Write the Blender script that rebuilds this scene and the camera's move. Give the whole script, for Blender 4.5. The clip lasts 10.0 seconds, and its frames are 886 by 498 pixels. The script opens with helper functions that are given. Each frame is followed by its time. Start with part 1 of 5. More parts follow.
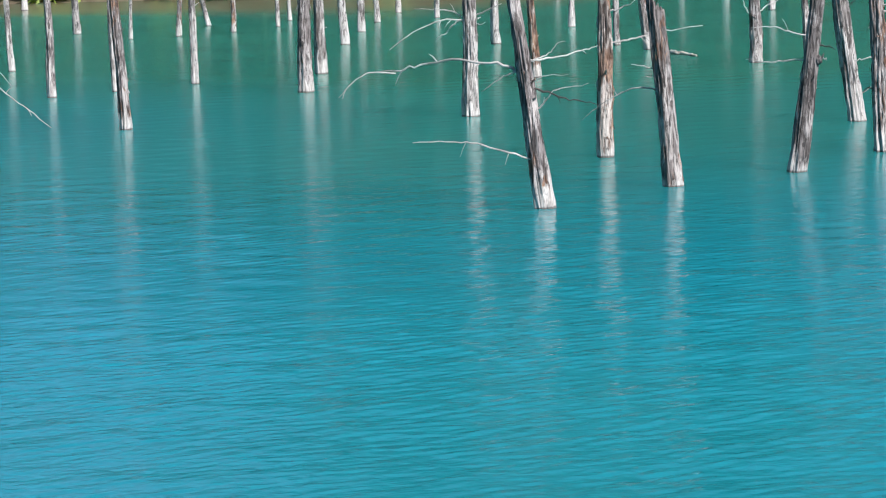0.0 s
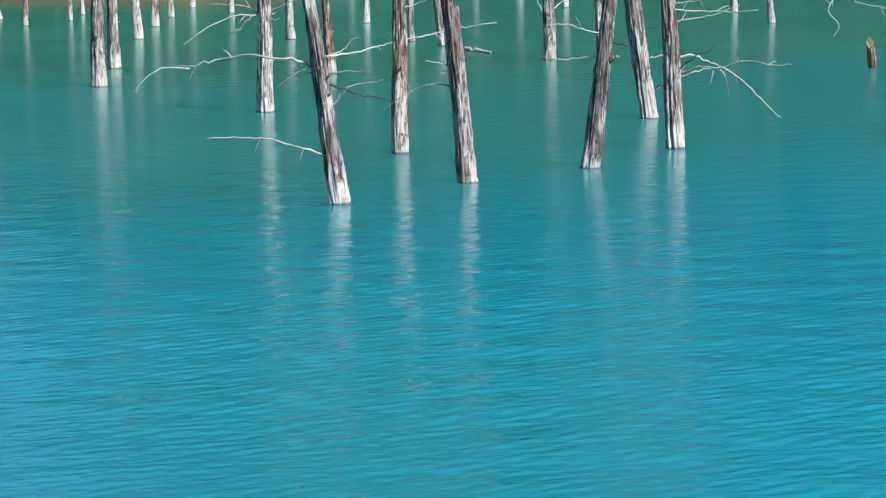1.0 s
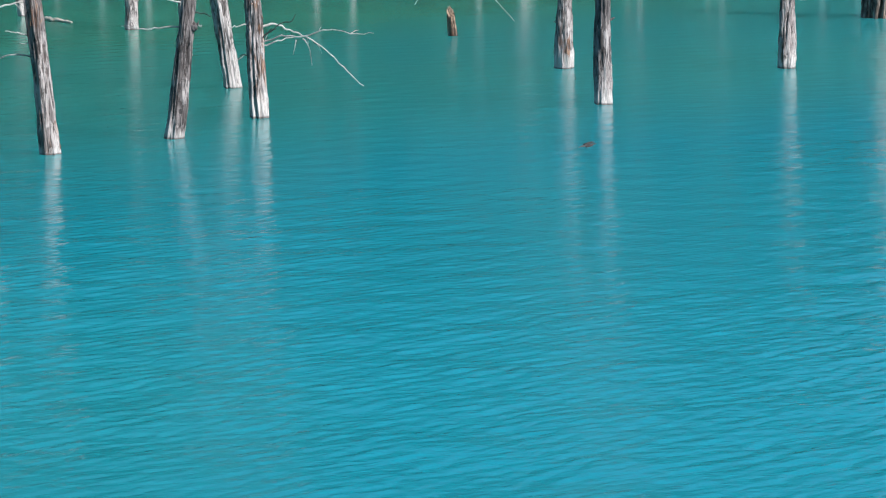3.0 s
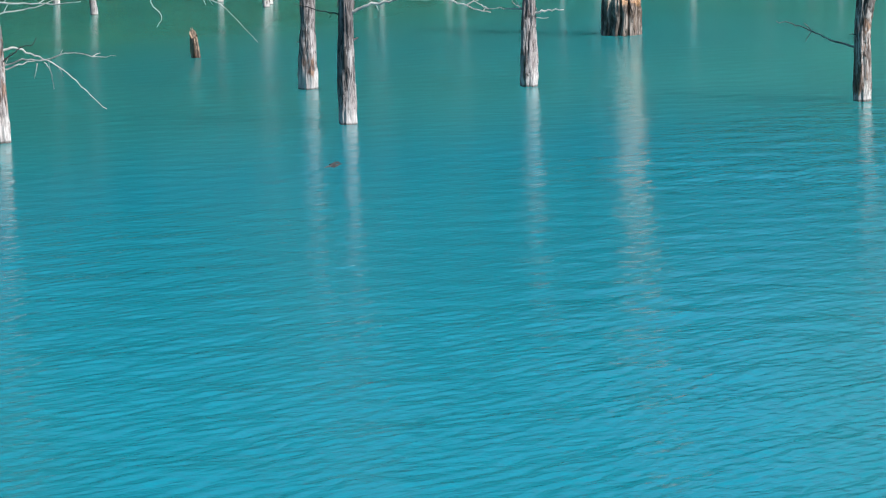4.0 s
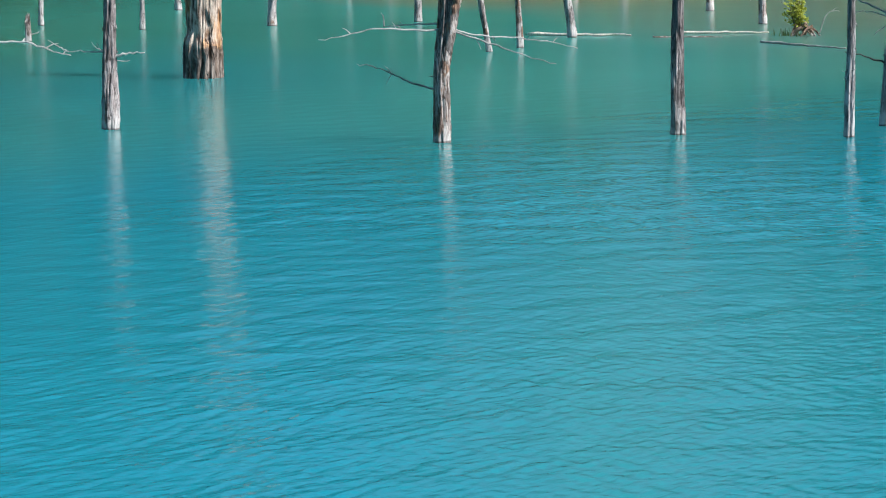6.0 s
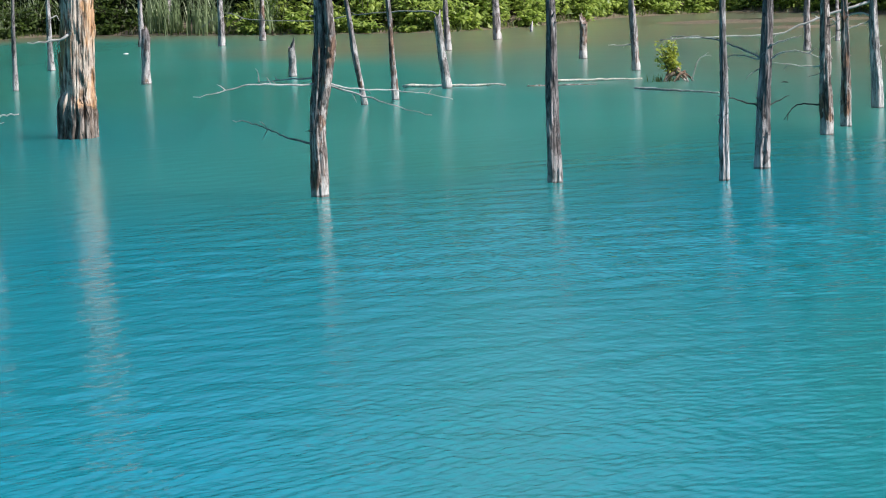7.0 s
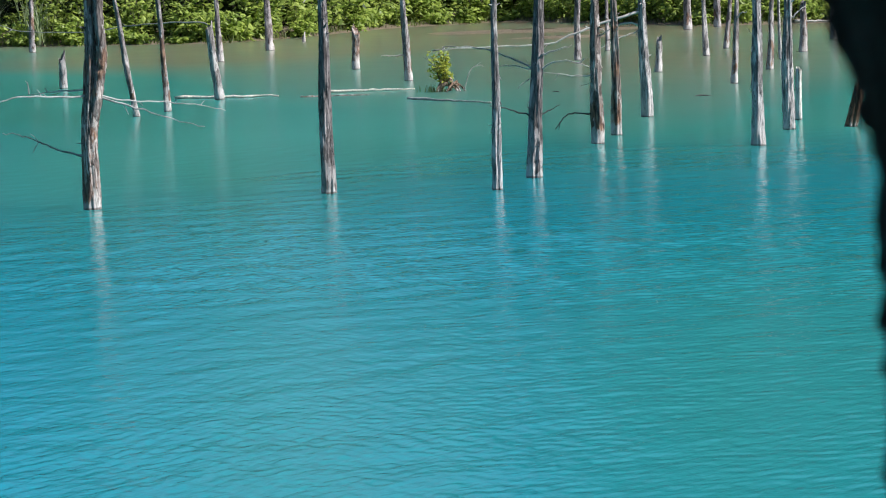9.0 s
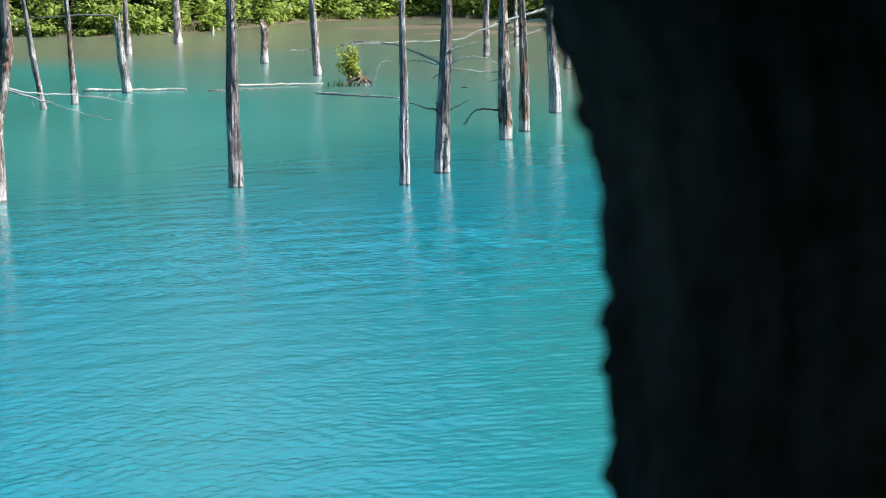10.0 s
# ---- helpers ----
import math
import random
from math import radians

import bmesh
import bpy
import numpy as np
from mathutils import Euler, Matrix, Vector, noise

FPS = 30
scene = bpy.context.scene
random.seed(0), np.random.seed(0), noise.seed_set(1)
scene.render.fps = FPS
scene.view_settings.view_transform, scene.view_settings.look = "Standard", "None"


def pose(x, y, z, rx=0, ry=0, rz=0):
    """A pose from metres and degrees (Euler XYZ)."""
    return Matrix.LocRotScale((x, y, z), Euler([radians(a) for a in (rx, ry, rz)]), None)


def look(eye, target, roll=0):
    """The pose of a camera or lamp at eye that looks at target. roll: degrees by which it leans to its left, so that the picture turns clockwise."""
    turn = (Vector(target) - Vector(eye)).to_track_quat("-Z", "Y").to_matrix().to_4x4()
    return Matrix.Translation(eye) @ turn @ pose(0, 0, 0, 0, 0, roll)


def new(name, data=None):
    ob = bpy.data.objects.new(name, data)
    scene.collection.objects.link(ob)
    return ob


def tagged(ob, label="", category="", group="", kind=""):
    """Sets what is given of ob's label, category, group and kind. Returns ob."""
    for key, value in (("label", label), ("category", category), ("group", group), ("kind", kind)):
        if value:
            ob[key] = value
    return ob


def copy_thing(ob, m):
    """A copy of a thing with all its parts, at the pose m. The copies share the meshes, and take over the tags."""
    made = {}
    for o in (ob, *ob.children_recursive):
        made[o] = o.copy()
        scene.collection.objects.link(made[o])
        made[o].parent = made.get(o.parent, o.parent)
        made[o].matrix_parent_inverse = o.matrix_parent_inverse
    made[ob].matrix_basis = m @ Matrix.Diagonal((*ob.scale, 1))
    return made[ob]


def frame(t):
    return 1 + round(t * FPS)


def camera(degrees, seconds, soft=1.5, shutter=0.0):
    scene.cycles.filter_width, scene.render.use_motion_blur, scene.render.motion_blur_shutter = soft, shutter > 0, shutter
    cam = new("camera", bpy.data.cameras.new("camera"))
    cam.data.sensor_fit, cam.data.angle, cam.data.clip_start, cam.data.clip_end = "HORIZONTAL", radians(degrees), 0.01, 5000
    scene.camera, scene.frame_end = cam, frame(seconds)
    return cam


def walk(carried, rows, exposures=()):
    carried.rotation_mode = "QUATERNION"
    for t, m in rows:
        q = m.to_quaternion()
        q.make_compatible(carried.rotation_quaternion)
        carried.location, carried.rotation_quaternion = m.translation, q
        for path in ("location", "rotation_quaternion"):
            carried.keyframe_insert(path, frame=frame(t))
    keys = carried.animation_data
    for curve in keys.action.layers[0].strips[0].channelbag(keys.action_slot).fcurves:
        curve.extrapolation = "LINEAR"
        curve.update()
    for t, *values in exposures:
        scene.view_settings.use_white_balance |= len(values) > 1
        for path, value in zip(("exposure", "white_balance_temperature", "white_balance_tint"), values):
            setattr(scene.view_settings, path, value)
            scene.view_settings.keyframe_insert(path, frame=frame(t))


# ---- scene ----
cam = camera(18.95, 10.0, soft=1.15)
cam.data.dof.use_dof = True          # a small phone lens, focused on the dead trees
cam.data.dof.focus_distance = 50.0
cam.data.dof.aperture_fstop = 48.0

walk(cam, [
    (0, look((0.0000, -0.0000, 4.30), (-0.393, 39.616, -1.214), -1.81)),
    (0.3, look((0.0000, -0.0000, 4.30), (0.480, 39.608, -1.264), -1.69)),
    (0.5, look((0.0000, -0.0000, 4.30), (1.133, 39.592, -1.284), -1.62)),
    (0.8, look((0.0000, -0.0000, 4.30), (2.018, 39.551, -1.325), -1.35)),
    (1, look((0.0000, -0.0000, 4.30), (2.693, 39.507, -1.353), -1.17)),
    (1.2, look((0.0000, -0.0000, 4.30), (3.596, 39.430, -1.389), -0.92)),
    (1.5, look((0.0000, -0.0000, 4.30), (4.855, 39.279, -1.494), -0.76)),
    (1.8, look((0.0000, -0.0000, 4.30), (5.235, 39.198, -1.707), -0.62)),
    (2, look((0.0000, -0.0000, 4.30), (5.714, 39.123, -1.764), -0.53)),
    (2.2, look((0.0000, -0.0000, 4.30), (6.438, 39.004, -1.804), -0.56)),
    (3.3, look((0.0000, -0.0000, 4.30), (9.847, 38.268, -1.911), -0.73)),
    (3.5, look((0.0000, -0.0000, 4.30), (10.652, 38.058, -1.874), -0.70)),
    (3.8, look((0.0000, -0.0000, 4.30), (11.756, 37.755, -1.731), -0.86)),
    (4, look((0.0000, -0.0000, 4.30), (12.499, 37.526, -1.663), -0.97)),
    (4.2, look((0.0000, -0.0000, 4.30), (13.184, 37.302, -1.597), -0.94)),
    (4.5, look((0.0000, -0.0000, 4.30), (14.171, 36.950, -1.519), -0.90)),
    (4.8, look((0.0000, -0.0000, 4.30), (15.167, 36.566, -1.434), -0.75)),
    (5, look((0.0000, -0.0000, 4.30), (15.759, 36.324, -1.377), -0.64)),
    (5.2, look((0.0000, -0.0000, 4.30), (16.256, 36.108, -1.355), -0.60)),
    (5.5, look((0.0000, -0.0000, 4.30), (17.004, 35.767, -1.322), -0.54)),
    (5.8, look((0.0000, -0.0000, 4.30), (17.813, 35.389, -1.208), -0.47)),
    (6, look((0.0000, -0.0000, 4.30), (18.286, 35.163, -1.103), -0.43)),
    (6.2, look((0.0000, -0.0000, 4.30), (18.745, 34.945, -0.941), -0.62)),
    (7.3, look((0.0000, -0.0000, 4.30), (20.359, 34.133, -0.218), -1.96)),
    (7.5, look((0.0000, -0.0000, 4.30), (20.690, 33.941, -0.162), -2.02)),
    (7.8, look((0.0000, -0.0000, 4.30), (21.044, 33.729, -0.117), -1.98)),
    (8, look((0.0000, -0.0000, 4.30), (21.363, 33.532, -0.086), -1.95)),
    (8.2, look((0.0000, -0.0000, 4.30), (21.651, 33.346, -0.093), -1.74)),
    (8.5, look((0.0000, -0.0000, 4.30), (22.105, 33.042, -0.131), -1.67)),
    (8.8, look((0.0001, -0.0001, 4.30), (22.558, 32.716, -0.258), -1.70)),
    (9, look((0.0004, -0.0003, 4.30), (22.791, 32.549, -0.294), -1.72)),
    (9.2, look((0.0022, -0.0016, 4.30), (23.027, 32.378, -0.326), -1.66)),
    (9.5, look((0.0048, -0.0036, 4.30), (23.346, 32.144, -0.362), -1.57)),
    (9.7, look((0.0107, -0.0081, 4.30), (23.484, 32.037, -0.402), -1.41)),
    (10, look((0.0224, -0.0169, 4.30), (23.919, 31.715, -0.399), -1.17)),
], exposures=[(0.0, 0.75), (8.5, 0.75), (9.5, 0.85), (10.0, 1.06)])

# ---- world and sun ----
SUN_AZ = radians(138)      # to the right of the first view, a little behind
SUN_EL = radians(42)
world = bpy.data.worlds.new("sky")
scene.world = world
world.use_nodes = True
wn = world.node_tree.nodes
sky = wn.new("ShaderNodeTexSky")
sky.sky_type, sky.sun_disc = "NISHITA", False
sky.sun_elevation, sky.sun_rotation = SUN_EL, SUN_AZ
sky.air_density, sky.dust_density, sky.ozone_density = 0.8, 0.3, 2.5
world.node_tree.links.new(sky.outputs[0], wn["Background"].inputs[0])
wn["Background"].inputs[1].default_value = 0.09
sun = new("sun", bpy.data.lights.new("sun", "SUN"))
sun.data.energy, sun.data.angle, sun.data.color = 5.0, radians(0.6), (1.0, 0.965, 0.92)
sun.matrix_world = look((0, 0, 0), (-math.sin(SUN_AZ) * math.cos(SUN_EL), -math.cos(SUN_AZ) * math.cos(SUN_EL), -math.sin(SUN_EL)))


# ---- materials ----
class Nodes:
    """A principled material with short ways to add nodes."""

    def __init__(self, name, rough=0.8, metal=0.0):
        self.m = bpy.data.materials.new(name)
        self.m.use_nodes = True
        self.t = self.m.node_tree
        self.p = self.t.nodes["Principled BSDF"]
        self.p.inputs["Roughness"].default_value = rough
        self.p.inputs["Metallic"].default_value = metal

    def add(self, kind):
        return self.t.nodes.new(kind)

    def attribute(self, name):
        n = self.add("ShaderNodeAttribute")
        n.attribute_name = name
        return n.outputs["Fac"]

    def link(self, a, b):
        self.t.links.new(a, b)

    def coords(self, scale=(1, 1, 1), source="Object"):
        c, m = self.add("ShaderNodeTexCoord"), self.add("ShaderNodeMapping")
        m.inputs["Scale"].default_value = scale
        self.link(c.outputs[source], m.inputs["Vector"])
        return m.outputs[0]

    def noise(self, vector, scale, detail=4.0, rough=0.55, distort=0.0):
        n = self.add("ShaderNodeTexNoise")
        n.inputs["Scale"].default_value, n.inputs["Detail"].default_value = scale, detail
        n.inputs["Roughness"].default_value, n.inputs["Distortion"].default_value = rough, distort
        if vector:
            self.link(vector, n.inputs["Vector"])
        return n.outputs["Fac"]

    def ramp(self, fac, *stops):
        r = self.add("ShaderNodeValToRGB")
        e = r.color_ramp.elements
        while len(e) < len(stops):
            e.new(0.5)
        for el, (pos, col) in zip(e, stops):
            el.position = pos
            el.color = (*col, 1) if not isinstance(col, (int, float)) else (col, col, col, 1)
        self.link(fac, r.inputs[0])
        return r.outputs[0]

    def mix(self, fac, a, b, blend="MIX"):
        m = self.add("ShaderNodeMix")
        m.data_type, m.blend_type = "RGBA", blend
        for socket, v in ((m.inputs[0], fac), (m.inputs[6], a), (m.inputs[7], b)):
            if isinstance(v, (int, float)):
                socket.default_value = v
            elif isinstance(v, tuple):
                socket.default_value = (*v, 1)
            else:
                self.link(v, socket)
        return m.outputs[2]

    def math(self, op, a, b=0.0, clamp=False):
        m = self.add("ShaderNodeMath")
        m.operation, m.use_clamp = op, clamp
        for socket, v in zip(m.inputs, (a, b)):
            if isinstance(v, (int, float)):
                socket.default_value = v
            else:
                self.link(v, socket)
        return m.outputs[0]

    def bump(self, height, strength, distance):
        b = self.add("ShaderNodeBump")
        b.inputs["Strength"].default_value, b.inputs["Distance"].default_value = strength, distance
        self.link(height, b.inputs["Height"])
        self.link(b.outputs[0], self.p.inputs["Normal"])
        return b

    def colour(self, socket):
        self.link(socket, self.p.inputs["Base Color"])
        return self.m


def wood(name, dark, mid, light, rust=0.0, crust=0.55, soaked=0.75, bark=0.53):
    """Weathered standing deadwood: furrowed grain, torn plates of bark, red rot, a pale mineral crust above the waterline."""
    n = Nodes(name, 0.88)
    info = n.add("ShaderNodeObjectInfo")
    c = n.add("ShaderNodeTexCoord")
    shift = n.add("ShaderNodeVectorMath")
    spread = n.add("ShaderNodeVectorMath")
    spread.operation = "SCALE"
    spread.inputs["Scale"].default_value = 7.0
    n.link(info.outputs["Random"], spread.inputs[0])
    n.link(c.outputs["Object"], shift.inputs[0])
    n.link(spread.outputs[0], shift.inputs[1])

    def stretched(z):
        m = n.add("ShaderNodeMapping")
        m.inputs["Scale"].default_value = (1, 1, z)
        n.link(shift.outputs[0], m.inputs[0])
        return m.outputs[0]

    grain = n.noise(stretched(0.17), 17, 6, 0.68, 0.9)
    furrow = n.noise(stretched(0.14), 21, 5, 0.64, 0.8)
    split = n.noise(stretched(0.11), 10, 3, 0.55, 0.6)
    blot = n.noise(shift.outputs[0], 2.6, 4, 0.6)
    # bare wood, with its furrows
    base = n.ramp(grain, (0.36, mid), (0.56, light))
    base = n.mix(n.ramp(blot, (0.45, 0.0), (0.68, 0.55)), base, mid)
    # scoured smoother by ice near the water
    xyz = n.add("ShaderNodeSeparateXYZ")
    n.link(c.outputs["Object"], xyz.inputs[0])
    rough = n.math("ADD", n.math("MULTIPLY", n.math("SUBTRACT", xyz.outputs[2], 0.1), 0.8, True), 0.3, True)
    base = n.mix(n.math("MULTIPLY", n.ramp(furrow, (0.40, 0.85), (0.485, 0.0)), rough), base, dark)
    # plates of bark that still cling on, thick in some places and gone in others
    flake = n.noise(stretched(0.22), 9, 5, 0.66, 0.8)
    tone = n.noise(stretched(0.5), 2.9, 3, 0.55, 0.4)
    cover = n.math("ADD", flake, n.math("MULTIPLY", n.math("SUBTRACT", tone, 0.5), 1.3))
    climb = n.math("MULTIPLY", n.math("SUBTRACT", n.math("MINIMUM", xyz.outputs[2], 1.8), 0.75), 0.13)
    cover = n.math("ADD", cover, climb)
    old = n.ramp(furrow, (0.41, tuple(0.6 * v for v in dark)), (0.52, tuple(0.58 * v for v in mid)), (0.66, tuple(0.95 * v for v in mid)))
    base = n.mix(n.ramp(cover, (bark - 0.012, 0.0), (bark + 0.012, 0.92)), base, old)
    # the overhang shadow of the plates is painted along their torn edges; the long drying cracks are open and dark
    rim = n.ramp(n.math("ABSOLUTE", n.math("SUBTRACT", cover, bark - 0.012)), (0.004, 0.4), (0.013, 0.0))
    gap = n.math("ABSOLUTE", n.math("SUBTRACT", split, 0.5))
    crack = n.ramp(gap, (0.004, 0.8), (0.016, 0.0))
    torn = n.math("MAXIMUM", rim, crack)
    base = n.mix(torn, base, tuple(v * 0.4 for v in dark))
    if rust:
        patch = n.math("ADD", n.noise(stretched(0.6), 1.5, 3, 0.5), n.math("MULTIPLY", n.math("SUBTRACT", flake, 0.5), 0.7))
        base = n.mix(n.ramp(patch, (0.57 - 0.1 * rust, 0.0), (0.62 - 0.1 * rust, 0.78)), base, n.ramp(furrow, (0.40, (0.03, 0.015, 0.010)), (0.5, (0.17, 0.075, 0.04)), (0.66, (0.46, 0.27, 0.17))))
    # the crust left by the mineral water, up to a ragged line
    level = n.math("MULTIPLY", n.math("ADD", info.outputs["Random"], 0.35), crust * 0.5)
    ragged = n.math("ADD", xyz.outputs[2], n.math("MULTIPLY", n.math("SUBTRACT", flake, 0.5), 0.8))
    over = n.math("SUBTRACT", level, ragged)
    white = n.math("MULTIPLY", over, 16.0, True)
    chalk = n.ramp(grain, (0.32, (0.33, 0.30, 0.30)), (0.52, (0.58, 0.55, 0.55)), (0.7, (0.70, 0.68, 0.68)))
    base = n.mix(n.math("MULTIPLY", white, n.ramp(furrow, (0.36, 0.45), (0.44, 0.92))), base, chalk)
    # wet dark line where the water laps
    wet = n.math("MULTIPLY", n.math("SUBTRACT", n.math("ADD", 0.035, n.math("MULTIPLY", n.math("SUBTRACT", blot, 0.5), 0.06)), xyz.outputs[2]), 50.0, True)
    base = n.mix(n.math("MULTIPLY", wet, soaked), base, (0.05, 0.04, 0.034))
    n.bump(n.math("SUBTRACT", n.math("ADD", n.math("ADD", grain, furrow), n.ramp(cover, (bark - 0.012, 0.0), (bark + 0.012, 0.35))), n.math("MULTIPLY", torn, 0.5)), 1.0, 0.032)
    return n.colour(base)


WOODS = {
    "grey": wood("weathered_grey_wood", (0.095, 0.076, 0.077), (0.33, 0.288, 0.295), (0.53, 0.492, 0.497), 0.05, 0.6, bark=0.56),
    "pale": wood("bleached_wood", (0.10, 0.084, 0.082), (0.37, 0.335, 0.34), (0.58, 0.55, 0.555), 0.0, 0.75, bark=0.60),
    "dark": wood("dark_wood", (0.078, 0.067, 0.070), (0.28, 0.248, 0.254), (0.47, 0.435, 0.442), 0.0, 0.42, bark=0.535),
    "red": wood("red_rotten_grey_wood", (0.065, 0.050, 0.049), (0.29, 0.25, 0.252), (0.50, 0.46, 0.462), 0.40, 0.45, bark=0.54),
    "rust": wood("rusty_bark_wood", (0.075, 0.050, 0.044), (0.34, 0.28, 0.265), (0.62, 0.56, 0.54), 0.75, 0.55, bark=0.57),
    "stub": wood("rotten_wood", (0.025, 0.018, 0.014), (0.13, 0.094, 0.075), (0.40, 0.29, 0.21), 0.4, 0.1, bark=0.5),
    "white": wood("white_stripped_wood", (0.26, 0.24, 0.21), (0.60, 0.57, 0.53), (0.80, 0.78, 0.74), 0.0, 0.5, bark=0.76),
    "drift": wood("sun_bleached_driftwood", (0.24, 0.21, 0.17), (0.54, 0.49, 0.42), (0.76, 0.72, 0.64), 0.0, 0.0, 0.0, bark=0.78),
    "silver": wood("silver_wood", (0.10, 0.092, 0.098), (0.38, 0.355, 0.365), (0.63, 0.605, 0.615), 0.0, 0.55, bark=0.60),
}


def twig_wood(name, low, high):
    """Thin bare branches, weathered smooth."""
    n = Nodes(name, 0.8)
    info = n.add("ShaderNodeObjectInfo")
    c, shift = n.add("ShaderNodeTexCoord"), n.add("ShaderNodeVectorMath")
    n.link(c.outputs["Object"], shift.inputs[0])
    n.link(info.outputs["Random"], shift.inputs[1])
    blot, fine = n.noise(shift.outputs[0], 3.5, 3, 0.5), n.noise(shift.outputs[0], 45, 3, 0.6)
    base = n.ramp(blot, (0.36, low), (0.6, high))
    n.bump(fine, 0.6, 0.006)
    return n.colour(n.mix(n.ramp(fine, (0.42, 0.0), (0.62, 0.35)), base, tuple(v * 0.5 for v in low)))


TWIGS = {
    "white": twig_wood("white_twig", (0.29, 0.278, 0.27), (0.52, 0.505, 0.49)),
    "pale": twig_wood("pale_grey_twig", (0.20, 0.188, 0.185), (0.46, 0.44, 0.435)),
    "grey": twig_wood("grey_twig", (0.12, 0.11, 0.11), (0.36, 0.34, 0.34)),
    "dark": twig_wood("dark_twig", (0.014, 0.013, 0.014), (0.055, 0.05, 0.05)),
}


def leaf_material(name, low, high, rough=0.5):
    n = Nodes(name, rough)
    geo = n.add("ShaderNodeNewGeometry")
    tint = n.ramp(geo.outputs["Random Per Island"], (0.0, low), (0.55, tuple((a + b) / 2 for a, b in zip(low, high))), (1.0, high))
    blot = n.noise(n.coords((1, 1, 1)), 0.7, 3)
    n.colour(n.mix(n.ramp(blot, (0.35, 0.0), (0.7, 0.45)), tint, low))
    lit = n.add("ShaderNodeBsdfTranslucent")
    n.link(tint, lit.inputs[0])
    both = n.add("ShaderNodeMixShader")
    both.inputs[0].default_value = 0.5
    n.link(n.p.outputs[0], both.inputs[1])
    n.link(lit.outputs[0], both.inputs[2])
    n.link(both.outputs[0], n.t.nodes["Material Output"].inputs[0])
    return n.m


LEAF_TREE = leaf_material("tree_leaf", (0.030, 0.054, 0.011), (0.10, 0.155, 0.030))
# darkened leaf copy: shade within and under the growth is put into its colour
LEAF_SHADED = leaf_material("shaded_tree_leaf", (0.010, 0.026, 0.007), (0.036, 0.075, 0.016))
LEAF_SHRUB = leaf_material("shrub_leaf", (0.11, 0.18, 0.03), (0.46, 0.55, 0.12))
LEAF_LIME = leaf_material("low_plant_leaf", (0.16, 0.25, 0.04), (0.50, 0.60, 0.14))
LEAF_YELLOW = leaf_material("yellow_green_leaf", (0.24, 0.29, 0.04), (0.56, 0.58, 0.10))
LEAF_REED = leaf_material("reed_blade", (0.15, 0.22, 0.10), (0.46, 0.54, 0.32))
LEAF_GRASS = leaf_material("grass_blade", (0.05, 0.09, 0.018), (0.17, 0.24, 0.04))


def bark_material(name, a, b, scale=18):
    n = Nodes(name, 0.9)
    g = n.noise(n.coords((1, 1, 0.2)), scale, 6, 0.65, 0.4)
    n.bump(g, 1.0, 0.02)
    return n.colour(n.ramp(g, (0.35, a), (0.68, b)))


BARK = bark_material("living_bark", (0.025, 0.019, 0.015), (0.085, 0.07, 0.058))
# bark darker than its own colour: the deep shade under foliage is painted in
near_bark = Nodes("shade_darkened_bark", 0.9)
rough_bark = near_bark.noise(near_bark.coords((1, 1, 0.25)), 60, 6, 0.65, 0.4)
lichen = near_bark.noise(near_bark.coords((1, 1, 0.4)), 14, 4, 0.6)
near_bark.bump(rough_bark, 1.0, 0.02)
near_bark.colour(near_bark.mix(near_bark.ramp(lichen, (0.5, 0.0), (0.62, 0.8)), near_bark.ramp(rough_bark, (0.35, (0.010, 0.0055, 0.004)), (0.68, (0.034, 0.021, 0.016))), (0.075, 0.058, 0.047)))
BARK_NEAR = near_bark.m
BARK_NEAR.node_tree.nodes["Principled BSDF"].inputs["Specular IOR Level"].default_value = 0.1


def ground_material():
    n = Nodes("bank_soil_and_grass", 0.95)
    c = n.coords()
    big, small = n.noise(c, 0.12, 5), n.noise(c, 3.0, 6, 0.65)
    soil = n.ramp(small, (0.3, (0.07, 0.052, 0.035)), (0.7, (0.17, 0.135, 0.09)))
    green = n.ramp(small, (0.3, (0.03, 0.055, 0.015)), (0.7, (0.085, 0.13, 0.03)))
    xyz = n.add("ShaderNodeSeparateXYZ")
    n.link(c, xyz.inputs[0])
    high = n.math("MULTIPLY", n.math("ADD", n.math("SUBTRACT", xyz.outputs[2], 0.45), n.math("MULTIPLY", n.math("SUBTRACT", big, 0.5), 1.2)), 3.0, True)
    n.bump(small, 0.8, 0.15)
    return n.colour(n.mix(high, soil, green))


GROUND = ground_material()


